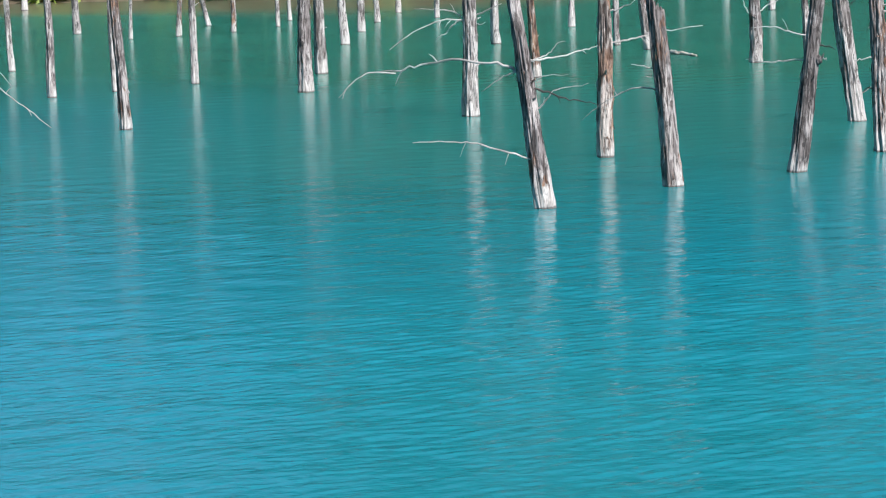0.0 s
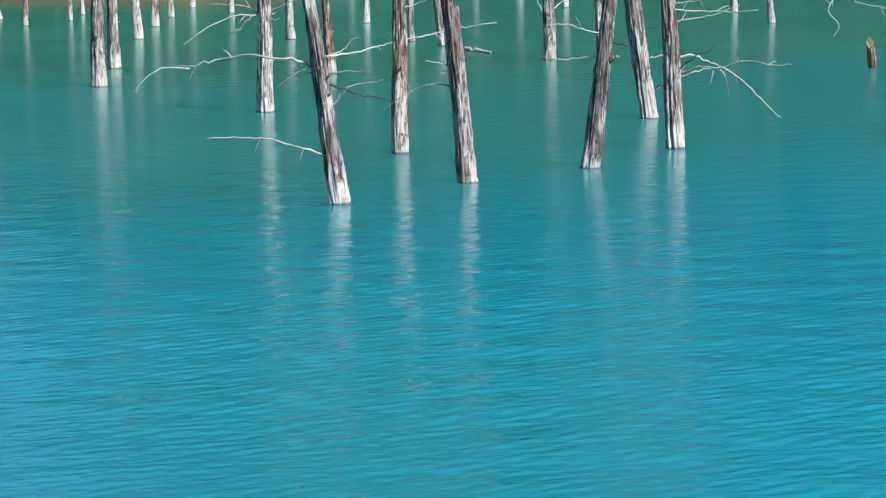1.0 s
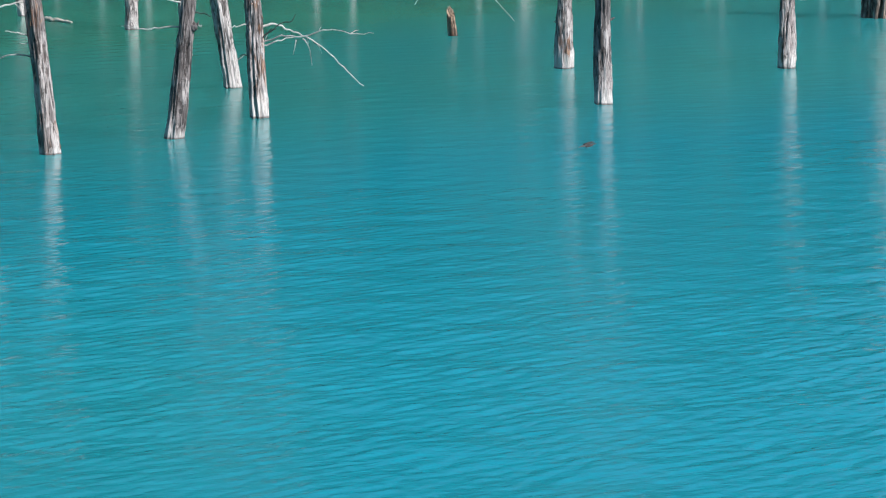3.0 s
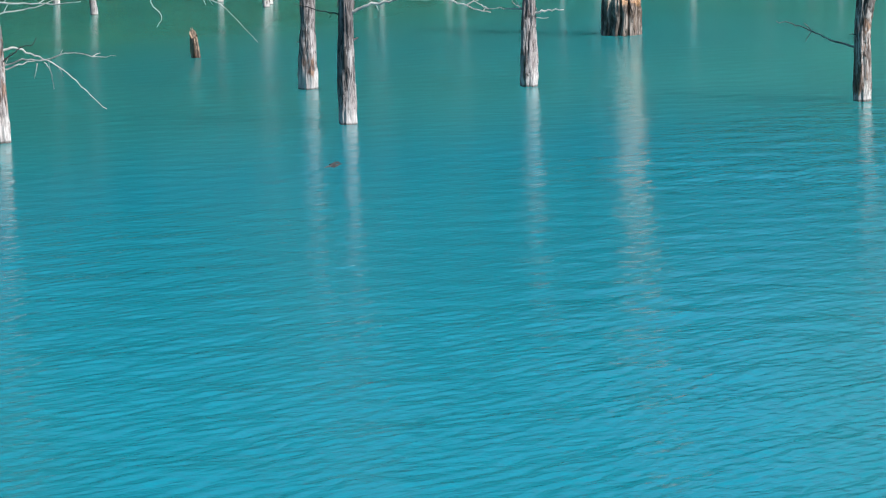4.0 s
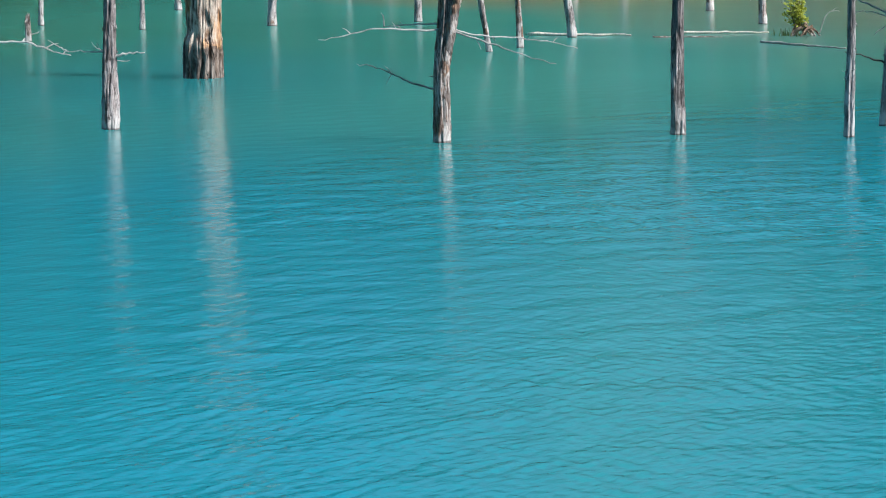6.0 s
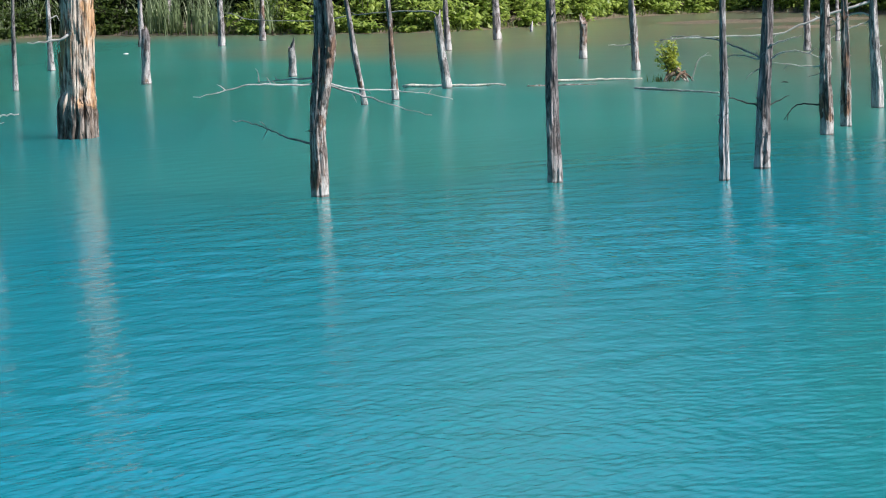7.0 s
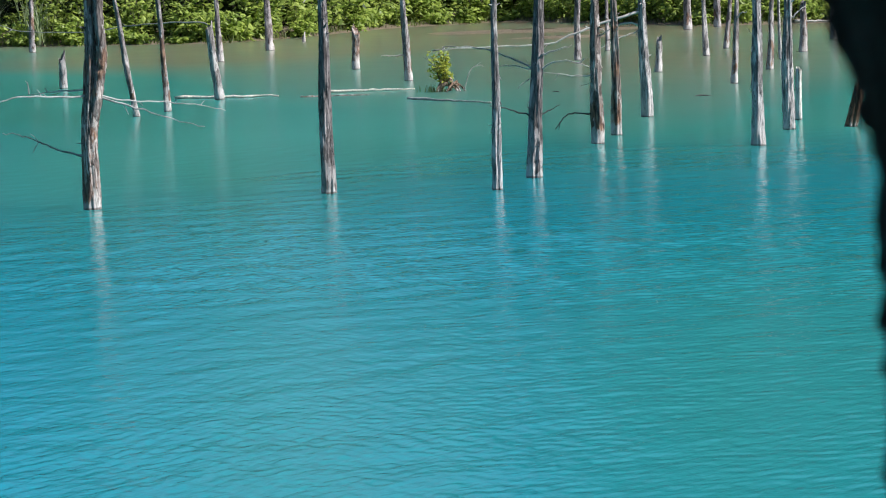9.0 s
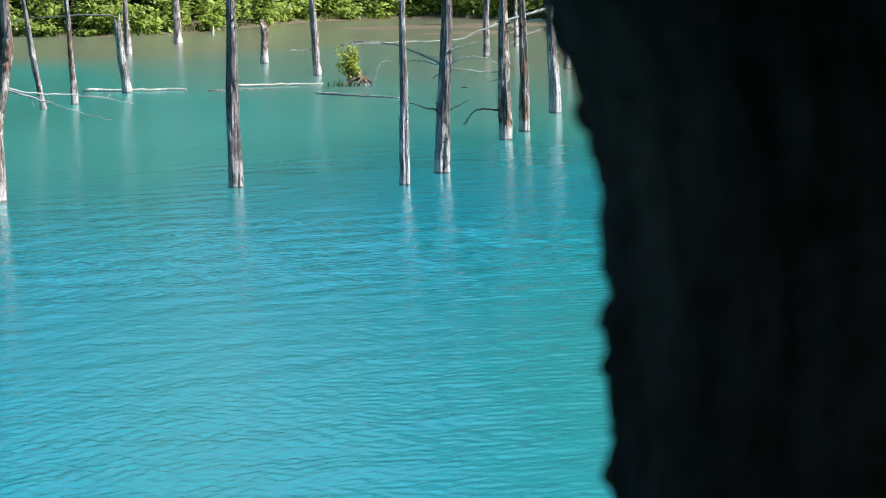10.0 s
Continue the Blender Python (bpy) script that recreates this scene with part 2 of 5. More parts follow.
def water_material():
    """Milky turquoise mineral water; greener and then browner where the pond is shallow."""
    n = Nodes("turquoise_pond_water", 0.06)
    n.p.inputs["IOR"].default_value = 1.33
    c = n.coords()
    shallow = n.attribute("shallow")
    silt = n.attribute("silt")
    cloud = n.noise(c, 0.035, 3, 0.5)
    deep = n.mix(n.ramp(cloud, (0.35, 0.0), (0.65, 1.0)), (0.003, 0.172, 0.236), (0.004, 0.195, 0.255))
    blot = n.noise(c, 0.09, 3)
    green = n.mix(blot, (0.016, 0.145, 0.116), (0.030, 0.180, 0.138))
    # brighter green to the right: open light and paler silt, both put into the colour
    lit = n.mix(blot, (0.022, 0.192, 0.172), (0.040, 0.236, 0.200))
    green = n.mix(n.attribute("lit_side"), green, lit)
    col = n.mix(shallow, deep, green)
    col = n.mix(silt, col, n.mix(n.noise(c, 0.5, 4), (0.15, 0.13, 0.073), (0.215, 0.175, 0.105)))
    n.colour(col)
    # the silt scatters light far, so that shadows on the water are faint and soft
    n.p.subsurface_method = "BURLEY"
    n.p.inputs["Subsurface Weight"].default_value = 1.0
    n.p.inputs["Subsurface Radius"].default_value = (0.4, 1.0, 1.0)
    n.p.inputs["Subsurface Scale"].default_value = 9.0
    # the finest wrinkles, below the modelled ripples
    near = n.attribute("ripple")
    turn, flat = n.add("ShaderNodeMapping"), n.add("ShaderNodeMapping")
    turn.inputs["Rotation"].default_value = (0, 0, radians(-12))
    flat.inputs["Scale"].default_value = (0.45, 1, 1)
    n.link(c, turn.inputs[0])
    n.link(turn.outputs[0], flat.inputs[0])
    fine = n.noise(flat.outputs[0], 13.0, 2, 0.5, 0.3)
    slow = n.noise(c, 1.7, 2)
    h = n.math("ADD", n.math("MULTIPLY", fine, n.math("ADD", n.math("MULTIPLY", near, 0.4), 0.4)), n.math("MULTIPLY", slow, 0.5))
    n.bump(h, 1.0, 0.012)
    n.link(n.math("SUBTRACT", 0.20, n.math("MULTIPLY", near, 0.105)), n.p.inputs["Roughness"])
    return n.m


WATER = water_material()


# ---- builders ----
def part(name, bm, material, parent, label=""):
    """Links a bmesh as one mesh under a thing or a part."""
    me = bpy.data.meshes.new(name)
    bm.to_mesh(me)
    bm.free()
    me.materials.append(material)
    ob = new(name, me)
    ob.parent = parent
    return tagged(ob, label) if label else ob


def smooth(bm):
    for fa in bm.faces:
        fa.smooth = True


def tube(bm, path, radii, sides=8, close=True, wobble=0.0, seed=0):
    """A tapering tube along a path of vectors, with an uneven skin."""
    rings = []
    ref = Vector((0.13, 0.99, 0.07))
    if abs((path[-1] - path[0]).normalized().dot(ref)) > 0.85:
        ref = Vector((0.12, 0.05, 0.99))
    for i, p in enumerate(path):
        a = path[max(i - 1, 0)]
        b = path[min(i + 1, len(path) - 1)]
        ahead = (b - a).normalized()
        side = ahead.cross(ref).normalized()
        up = side.cross(ahead)
        ring = []
        for k in range(sides):
            w = 2 * math.pi * k / sides
            r = radii[i]
            if wobble:
                r *= 1 + wobble * noise.noise(Vector((math.cos(w) * 1.7 + seed, math.sin(w) * 1.7, i * 0.6 + seed)))
            ring.append(bm.verts.new(p + side * (math.cos(w) * r) + up * (math.sin(w) * r)))
        rings.append(ring)
    for r0, r1 in zip(rings, rings[1:]):
        for k in range(sides):
            bm.faces.new((r0[k], r0[(k + 1) % sides], r1[(k + 1) % sides], r1[k]))
    if close:
        bm.faces.new(rings[0][::-1])
        bm.faces.new(rings[-1])
    return rings


def curve_through(points, steps):
    """A smooth line through a few points (Catmull-Rom)."""
    pts = [Vector(p) for p in points]
    pts = [2 * pts[0] - pts[1]] + pts + [2 * pts[-1] - pts[-2]]
    out = []
    for i in range(1, len(pts) - 2):
        p0, p1, p2, p3 = pts[i - 1:i + 3]
        for s in range(steps):
            t = s / steps
            out.append(0.5 * ((2 * p1) + (p2 - p0) * t + (2 * p0 - 5 * p1 + 4 * p2 - p3) * t * t + (3 * p1 - p0 - 3 * p2 + p3) * t ** 3))
    out.append(pts[-2])
    return out


def trunk_axis(seed, lean, z):
    """The centre of a trunk at a height: it leans and sways a little."""
    rnd = random.Random(seed)
    sway, phase, pace = rnd.uniform(0.006, 0.017), rnd.uniform(0, 6), rnd.uniform(1.2, 2.6)
    return Vector((lean * z + sway * (math.sin(z * pace + phase) - math.sin(phase)) * min(1, max(z, 0)),
                   sway * (math.sin(z * 0.7 + phase * 2) - math.sin(phase * 2)), z))


def trunk_mesh(r, height, lean, cut, seed, sides, flare=0.035, relief=1.0):
    """An uneven, grooved, tapering trunk; the top is a splintered break."""
    rnd = random.Random(seed)
    bm = bmesh.new()
    sway, phase, pace = rnd.uniform(0.006, 0.017), rnd.uniform(0, 6), rnd.uniform(1.2, 2.6)
    taper = 0.12 if cut else 0.5
    step = 0.05 if sides > 40 else 0.07 if r > 0.05 else 0.12
    tall = min(height, 3.4)
    zs = list(np.arange(-0.7, tall, step if sides > 12 else 0.12)) + ([tall] if cut else list(np.linspace(tall, height, 12)))
    rings = []
    for z in zs:
        up = max(z, 0) / height
        rz = 1.12 * r * (1 - taper * up ** 1.2 + flare * math.exp(-max(z, 0) * 3))
        ox, oy, _ = trunk_axis(seed, lean, z)
        ring = []
        for k in range(sides):
            w = 2 * math.pi * k / sides
            cx, sx = math.cos(w), math.sin(w)
            n1 = noise.noise(Vector((cx * 1.1 + seed * 3.1, sx * 1.1, z * 0.9)))
            n2 = noise.noise(Vector((cx * 3.4, sx * 3.4 + seed * 1.7, z * 0.7)))
            n3 = noise.noise(Vector((cx * 4 + seed, sx * 4, z * 5.0)))
            n4 = noise.noise(Vector((cx * 2.3 + seed * 5.3, sx * 2.3, z * 0.45)))
            groove = max(0.0, 1 - abs(n4) / 0.09)
            ridge = abs(noise.noise(Vector((cx * 6.5 + seed * 2.1, sx * 6.5, z * 0.8)))) if sides > 14 else 0.0
            foot = min(1.0, max(0.7, z * 3))
            rr = rz * (1 + relief * (0.17 * n1 + 0.20 * n2 + 0.09 * n3 - foot * (0.22 * groove + 0.22 * max(0.0, 0.28 - ridge) / 0.28)))
            ring.append(bm.verts.new((ox + cx * rr, oy + sx * rr, z)))
        rings.append(ring)
    # a splintered top
    for k, v in enumerate(rings[-1]):
        v.co.z += r * (rnd.uniform(-0.3, 1.1) + 1.3 * math.sin(2 * math.pi * k / sides + phase))
    for r0, r1 in zip(rings, rings[1:]):
        for k in range(sides):
            bm.faces.new((r0[k], r0[(k + 1) % sides], r1[(k + 1) % sides], r1[k]))
    smooth(bm)
    mid = bm.verts.new(sum((v.co for v in rings[-1]), Vector()) / sides - Vector((0, 0, r * 0.8)))
    for k in range(sides):
        bm.faces.new((rings[-1][k], rings[-1][(k + 1) % sides], mid))
    return bm


def dead_tree(x, y, r, height, lean, look_of, cut=False, seed=0, label=""):
    """A drowned dead tree at its place in the water, its own x axis across the line to the viewpoint."""
    thing = new("dead_tree")
    thing.matrix_basis = pose(x, y, 0, 0, 0, math.degrees(-math.atan2(x, y)))
    tagged(thing, label, "dead tree", "dead trees standing in the pond")
    near = math.hypot(x, y) < 66
    away = math.hypot(x, y)
    part("trunk", trunk_mesh(r, height, lean, cut, seed, 56 if away < 51 else 40 if near else 14), WOODS[look_of], thing)
    rnd = random.Random(seed + 500)
    if away < 56 and height > 1.2:
        # slivers of bark peeling off along the trunk
        for i in range(rnd.randint(4, 7)):
            z, w, long = rnd.uniform(0.3, min(2.0, height - 0.6)), rnd.choice((0.0, math.pi)) + rnd.gauss(0, 0.6), rnd.uniform(0.10, 0.34)
            d, side = Vector((math.cos(w), math.sin(w), 0)), Vector((-math.sin(w), math.cos(w), 0))
            at = [trunk_axis(seed, lean, z + long * t) + d * (r * 0.84 + off) + side * (rnd.gauss(0, 0.01)) for t, off in ((0, rnd.choice((0.012, 0.03, 0.045))), (0.35, 0.008), (1.0, -0.02))]
            bm = bmesh.new()
            tube(bm, at, [0.004, rnd.uniform(0.010, 0.018), 0.012], 5, wobble=0.4, seed=i)
            part("bark_sliver", bm, WOODS[look_of], thing)
    if near and not cut:
        # snapped twig stubs
        for i in range(rnd.randint(2, 4)):
            z, w = rnd.uniform(0.5, 3.2), rnd.uniform(0, 6.28)
            a = trunk_axis(seed, lean, z) + Vector((math.cos(w), math.sin(w), 0)) * (r * 0.7)
            b = a + Vector((math.cos(w), math.sin(w), rnd.uniform(-0.2, 0.8))) * rnd.uniform(0.05, 0.12)
            bm = bmesh.new()
            tube(bm, [a, (a + b) / 2, b], [r * 0.16, r * 0.12, r * 0.05], 6)
            part("twig_stub", bm, WOODS[look_of], thing)
    if not cut and height > 4:
        # bare limbs higher up
        for i in range(rnd.randint(2, 5)):
            z, w = rnd.uniform(3.3, height - 0.3), rnd.uniform(0, 6.28)
            a = trunk_axis(seed, lean, z)
            d = Vector((math.cos(w), math.sin(w), rnd.uniform(-0.1, 0.5)))
            long = rnd.uniform(0.4, 1.5)
            path = curve_through([a, a + d * long * 0.5, a + d * long + Vector((0, 0, -0.15 * long))], 4)
            bm = bmesh.new()
            tube(bm, path, [r * 0.2 * (1 - 0.8 * k / len(path)) for k in range(len(path))], 6)
            part("branch", bm, TWIGS["pale" if look_of != "dark" else "grey"], thing)
    return thing


def branch(tree, r, look_of, *points):
    """A bare branch of a dead tree, in the tree's own frame: across, away, up."""
    path = curve_through(points, 5)
    skin = TWIGS[look_of] if r < 0.06 and look_of in TWIGS else WOODS[look_of]
    r *= 0.74 if r < 0.06 else 1.0
    n = len(path)
    rnd = random.Random(int(abs(points[-1][0]) * 1000) + n)
    if r >= 0.06:
        path = curve_through(points, 12)
        n = len(path)
    path = path if r >= 0.06 else [p + Vector((rnd.gauss(0, 0.25) * r, rnd.gauss(0, 0.5) * r, rnd.gauss(0, 0.5) * r)) for p in path]
    thin = 0.3 if r < 0.06 else 0.8
    bm = bmesh.new()
    tube(bm, path, [r * (1.2 - (1.2 - thin) * k / (n - 1)) for k in range(n)], 7 if r < 0.06 else 24, wobble=0.35 if r < 0.06 else 0.22, seed=n)
    smooth(bm)
    limb = part("branch", bm, skin, tree)
    span = (path[-1] - path[0]).length
    if r < 0.06 and span > 0.7:
        # short spurs along the branch
        for i in range(1 + int(span > 1.2) + int(span > 2.0)):
            k = rnd.randint(n // 3, n - 2)
            along = (path[k + 1] - path[k]).normalized()
            out = (along * rnd.uniform(0.3, 1.0) + Vector((0, rnd.uniform(-0.6, 0.6), rnd.choice((-1, 1)) * rnd.uniform(0.5, 1.0)))).normalized()
            long = rnd.uniform(0.08, 0.24)
            tip = path[k] + out * long + Vector((0, 0, -0.15 * long))
            bm = bmesh.new()
            tube(bm, [path[k], path[k] + out * long * 0.55, tip], [r * 0.45, r * 0.35, r * 0.12], 6)
            part("twig", bm, skin, limb)
    return limb


def hollow(tree, x, y, z, wide, tall):
    """A thin dark lens laid on a trunk's side, uneven in outline; its colour stands in for the shade of a rotted
    cavity.
    """
    bm = bmesh.new()
    bmesh.ops.create_icosphere(bm, subdivisions=3, radius=1)
    for v in bm.verts:
        n = 1 + 0.35 * noise.noise(v.co * 2.3 + Vector((x, z, 1)) * 4)
        v.co = Vector((v.co.x * wide * n + x, v.co.y * 0.02 + y, v.co.z * tall * n + z))
    smooth(bm)
    return part("hollow", bm, TWIGS["dark"], tree, "dark patch for a shaded rotted cavity")


def knot(tree, look_of, x, y, z, r):
    """A swollen burl on a trunk, with a broken spur."""
    bm = bmesh.new()
    bmesh.ops.create_icosphere(bm, subdivisions=3, radius=1)
    for v in bm.verts:
        n = 1 + 0.45 * noise.noise(v.co * 2.1 + Vector((x, z, 0)) * 3) + 0.2 * noise.noise(v.co * 5)
        v.co = Vector((v.co.x * r * n + x, v.co.y * r * n + y, v.co.z * r * 1.35 * n + z))
    smooth(bm)
    tube(bm, [Vector((x, y, z)), Vector((x + r * 1.2, y - r * 0.2, z + r * 0.9)), Vector((x + r * 1.6, y - r * 0.2, z + r * 2.0))], [r * 0.5, r * 0.3, r * 0.08], 7, wobble=0.4)
    return part("knot", bm, WOODS[look_of], tree)


# ---- the pond's shape ----
NEAR = Vector((math.sin(radians(19)), math.cos(radians(19)), 0))
SHORE_AZ = [-80, -40, -12, -8, -5, -2.5, 0, 2, 6, 12, 22, 27, 30.5, 32, 34, 36.5, 38.5, 41, 44, 55, 80, 100]
SHORE_FAR = [70, 95, 106, 105, 102.5, 100.5, 100.5, 103, 108, 122, 134, 125, 122, 126, 136, 141, 134, 126, 126, 120, 90, 60]
RIPPLE = 0.076             # how steep the wind ripples are


def shore(az):
    """How far the opposite shore lies, by the bearing in degrees."""
    return float(np.interp(az, SHORE_AZ, SHORE_FAR))


def mirror_hill(az):
    """How high the added, unseen wooded hillside behind the opposite shore rises to block mirrored sky, by the bearing
    in degrees.
    """
    return float(np.interp(az, [-60, -14, -9, -5, 0, 5, 10, 16, 22, 27, 33, 36, 39, 48, 70], [50, 14, 8, 24, 45, 48, 49, 52, 46, 26, 17, 26, 35, 42, 50]))


def outside(x, y):
    """Metres beyond the near bank's foot and beyond the opposite shore; below zero inside the pond."""
    near = 3.0 - (x * NEAR.x + y * NEAR.y)
    far = math.hypot(x, y) - shore(math.degrees(math.atan2(x, y)))
    return near, far


def ground_height(x, y):
    near, far = outside(x, y)
    bumps = 0.25 * noise.noise(Vector((x * 0.15, y * 0.15, 0.3))) + 0.08 * noise.noise(Vector((x * 0.7, y * 0.7, 4)))
    zn = max(-2.5, min(2.7, 0.95 * near))
    zf = max(-2.5, 0.10 * far if far < 0 else min(0.10 * far, 1.2))
    if far > 14:
        # added wooded hillside behind the opposite bank, unseen itself; it blocks sky from the water's mirror
        zf += mirror_hill(math.degrees(math.atan2(x, y))) * (1 - math.exp(-((far - 14) / 36) ** 1.5))
    z = max(zn, zf)
    return z + bumps * (1.0 if z > 0.5 else 0.2) * (0.0 if near > 0 else 1.0)


def build_ground():
    axis_x = np.concatenate([[-3000, -1500, -800, -400, -250, -170], np.arange(-120, 171, 3.0), [200, 260, 400, 800, 1500, 3000]])
    axis_y = np.concatenate([[-3000, -1500, -800, -400, -200, -100, -50, -25, -12], np.arange(-6, 12, 1.0), np.arange(12, 181, 3.0), [210, 270, 400, 800, 1500, 3000]])
    verts = [(x, y, ground_height(x, y)) for y in axis_y for x in axis_x]
    nx = len(axis_x)
    faces = [(j * nx + i, j * nx + i + 1, (j + 1) * nx + i + 1, (j + 1) * nx + i) for j in range(len(axis_y) - 1) for i in range(nx - 1)]
    me = bpy.data.meshes.new("ground")
    me.from_pydata(verts, [], faces)
    me.polygons.foreach_set("use_smooth", [True] * len(faces))
    me.materials.append(GROUND)
    tagged(new("ground", me), "grassy soil banks round the pond", "ground", kind="structure")


def swell(x, y, waves, seed, longest, shortest, heading, spread, steep, lean=0.0):
    """A field of crossing wave trains about one heading, each as steep as the next; lean steepens the face that the wind drives."""
    rnd = random.Random(seed)
    h, quarter = np.zeros_like(x), np.zeros_like(x)
    for i in range(waves):
        long = longest * (shortest / longest) ** ((i + rnd.random()) / waves)
        w = radians(heading + rnd.gauss(0, spread))
        k = 2 * math.pi / long
        size = steep / k * math.sqrt(2.0 / waves)
        p = k * (x * math.sin(w) + y * math.cos(w)) + rnd.uniform(0, 6.283)
        h += size * np.sin(p)
        if lean:
            quarter += size * np.cos(p)
    if lean:
        p = np.arctan2(h, quarter)
        h = np.hypot(h, quarter) * np.sin(p + lean * np.sin(p))
    return h


def build_water():
    az = np.radians(np.concatenate([np.arange(-180, -14, 8.0), np.linspace(-14, 52, 600), np.arange(56, 180, 8.0)]))
    rr = np.concatenate([[0.4, 3.0, 7.0, 11.0, 14.0], np.arange(15.5, 27, 0.028), np.arange(27, 46, 0.04), 46 + 14 * np.linspace(0, 1, 130) ** 1.2, np.geomspace(60.4, 176, 60)])
    r, a = np.meshgrid(rr, az, indexing="ij")
    x, y = (r * np.sin(a)).ravel(), (r * np.cos(a)).ravel()
    r, deg = r.ravel(), np.degrees(a.ravel())
    # wind: fresh near the viewpoint, dropping towards the trees, in gusts
    gust = 1.0 + swell(x, y, 9, 31, 20, 4, 10, 70, 0.18)
    gust = np.clip(gust, 0.65, 1.4)
    side = np.clip((deg - 20) / 12, 0, 1)
    wind = np.clip((45 + 16 * side - r) / 22, 0.03, 1.0)
    lull = np.clip((r - 12) / 3, 0, 1) * ((deg > -14.2) & (deg < 52.2)) * np.clip((62 - r) / 6, 0, 1)
    turn = np.clip((deg - 31) / 7, 0, 1)
    cross = np.exp(-((deg - 32) / 6) ** 2)
    h = (1 - 0.75 * turn) * swell(x, y, 44, 3, 0.27, 0.13, -31, 14, 1.0, 0.75)
    h += 0.9 * turn * swell(x, y, 36, 6, 0.31, 0.15, 4, 20, 1.0, 0.75)
    h += (0.16 + 0.55 * cross) * swell(x, y, 28, 4, 0.30, 0.14, 80, 22, 1.0)
    h += 0.22 * swell(x, y, 10, 5, 2.2, 0.8, -5, 30, 1.0)
    z = (RIPPLE * h * gust * wind + 0.023 * swell(x, y, 26, 8, 0.9, 0.32, -10, 40, 1.0)) * lull
    nr, na = len(rr), len(az)
    j, i = np.meshgrid(np.arange(nr - 1), np.arange(na), indexing="ij")
    i1 = (i + 1) % na
    quads = np.stack([j * na + i, j * na + i1, (j + 1) * na + i1, (j + 1) * na + i], -1).reshape(-1, 4)[:, ::-1]
    me = bpy.data.meshes.new("pond_water")
    me.vertices.add(len(x))
    me.vertices.foreach_set("co", np.stack([x, y, z], -1).ravel().astype(np.float32))
    me.loops.add(quads.size)
    me.loops.foreach_set("vertex_index", quads.ravel().astype(np.int32))
    me.polygons.add(len(quads))
    me.polygons.foreach_set("loop_start", np.arange(0, quads.size, 4, dtype=np.int32))
    me.update(calc_edges=True)
    me.polygons.foreach_set("use_smooth", np.ones(len(quads), dtype=bool))
    me.materials.append(WATER)
    d = np.interp(deg, SHORE_AZ, SHORE_FAR) - r
    wob = swell(x, y, 8, 32, 60, 18, 0, 90, 1.0) * 1.2
    bay = np.exp(-((deg - 37) / 7.5) ** 2)
    reach = np.interp(deg, [0, 10, 22, 29, 35, 42], [84, 94, 95, 100, 118, 109])
    shallow = np.clip((reach - d + wob) / 38, 0, 1)
    silt = np.clip((13 + 72 * bay - d + wob) / (18 + 58 * bay), 0, 0.75)
    # how far the painted brightening sets in, by bearing
    lit_side = np.clip((deg - 15 + 0.3 * wob) / 14, 0, 1)
    for name, values in (("shallow", shallow), ("silt", silt), ("lit_side", lit_side), ("ripple", np.clip(wind * gust, 0.03, 1.3))):
        me.attributes.new(name, "FLOAT", "POINT").data.foreach_set("value", values.astype(np.float32))
    tagged(new("pond_water", me), "milky turquoise pond water with wind ripples", "water", kind="structure")


build_ground()
build_water()


# ---- living trees, shrubs and reeds ----
def leaf_cloud(bm, centre, spread, count, size, rnd, droop=0.0):
    """Small folded leaves, scattered in a clump."""
    for _ in range(count):
        u = Vector((rnd.gauss(0, 1), rnd.gauss(0, 1), rnd.gauss(0, 1)))
        p = centre + Vector((u.x * spread[0], u.y * spread[1], u.z * spread[2])) * 0.55
        a = Vector((rnd.uniform(-1, 1), rnd.uniform(-1, 1), rnd.uniform(-0.7, 0.3) - droop)).normalized()
        b = a.cross(Vector((rnd.uniform(-0.4, 0.4), rnd.uniform(-0.4, 0.4), 1))).normalized()
        s = size * rnd.uniform(0.6, 1.3)
        fold = a.cross(b) * (s * 0.16)
        v = [bm.verts.new(q) for q in (p, p + a * s * 0.45 + b * s * 0.36 + fold, p + a * s, p + a * s * 0.45 - b * s * 0.36 + fold)]
        bm.faces.new((v[0], v[1], v[2]))
        bm.faces.new((v[0], v[2], v[3]))


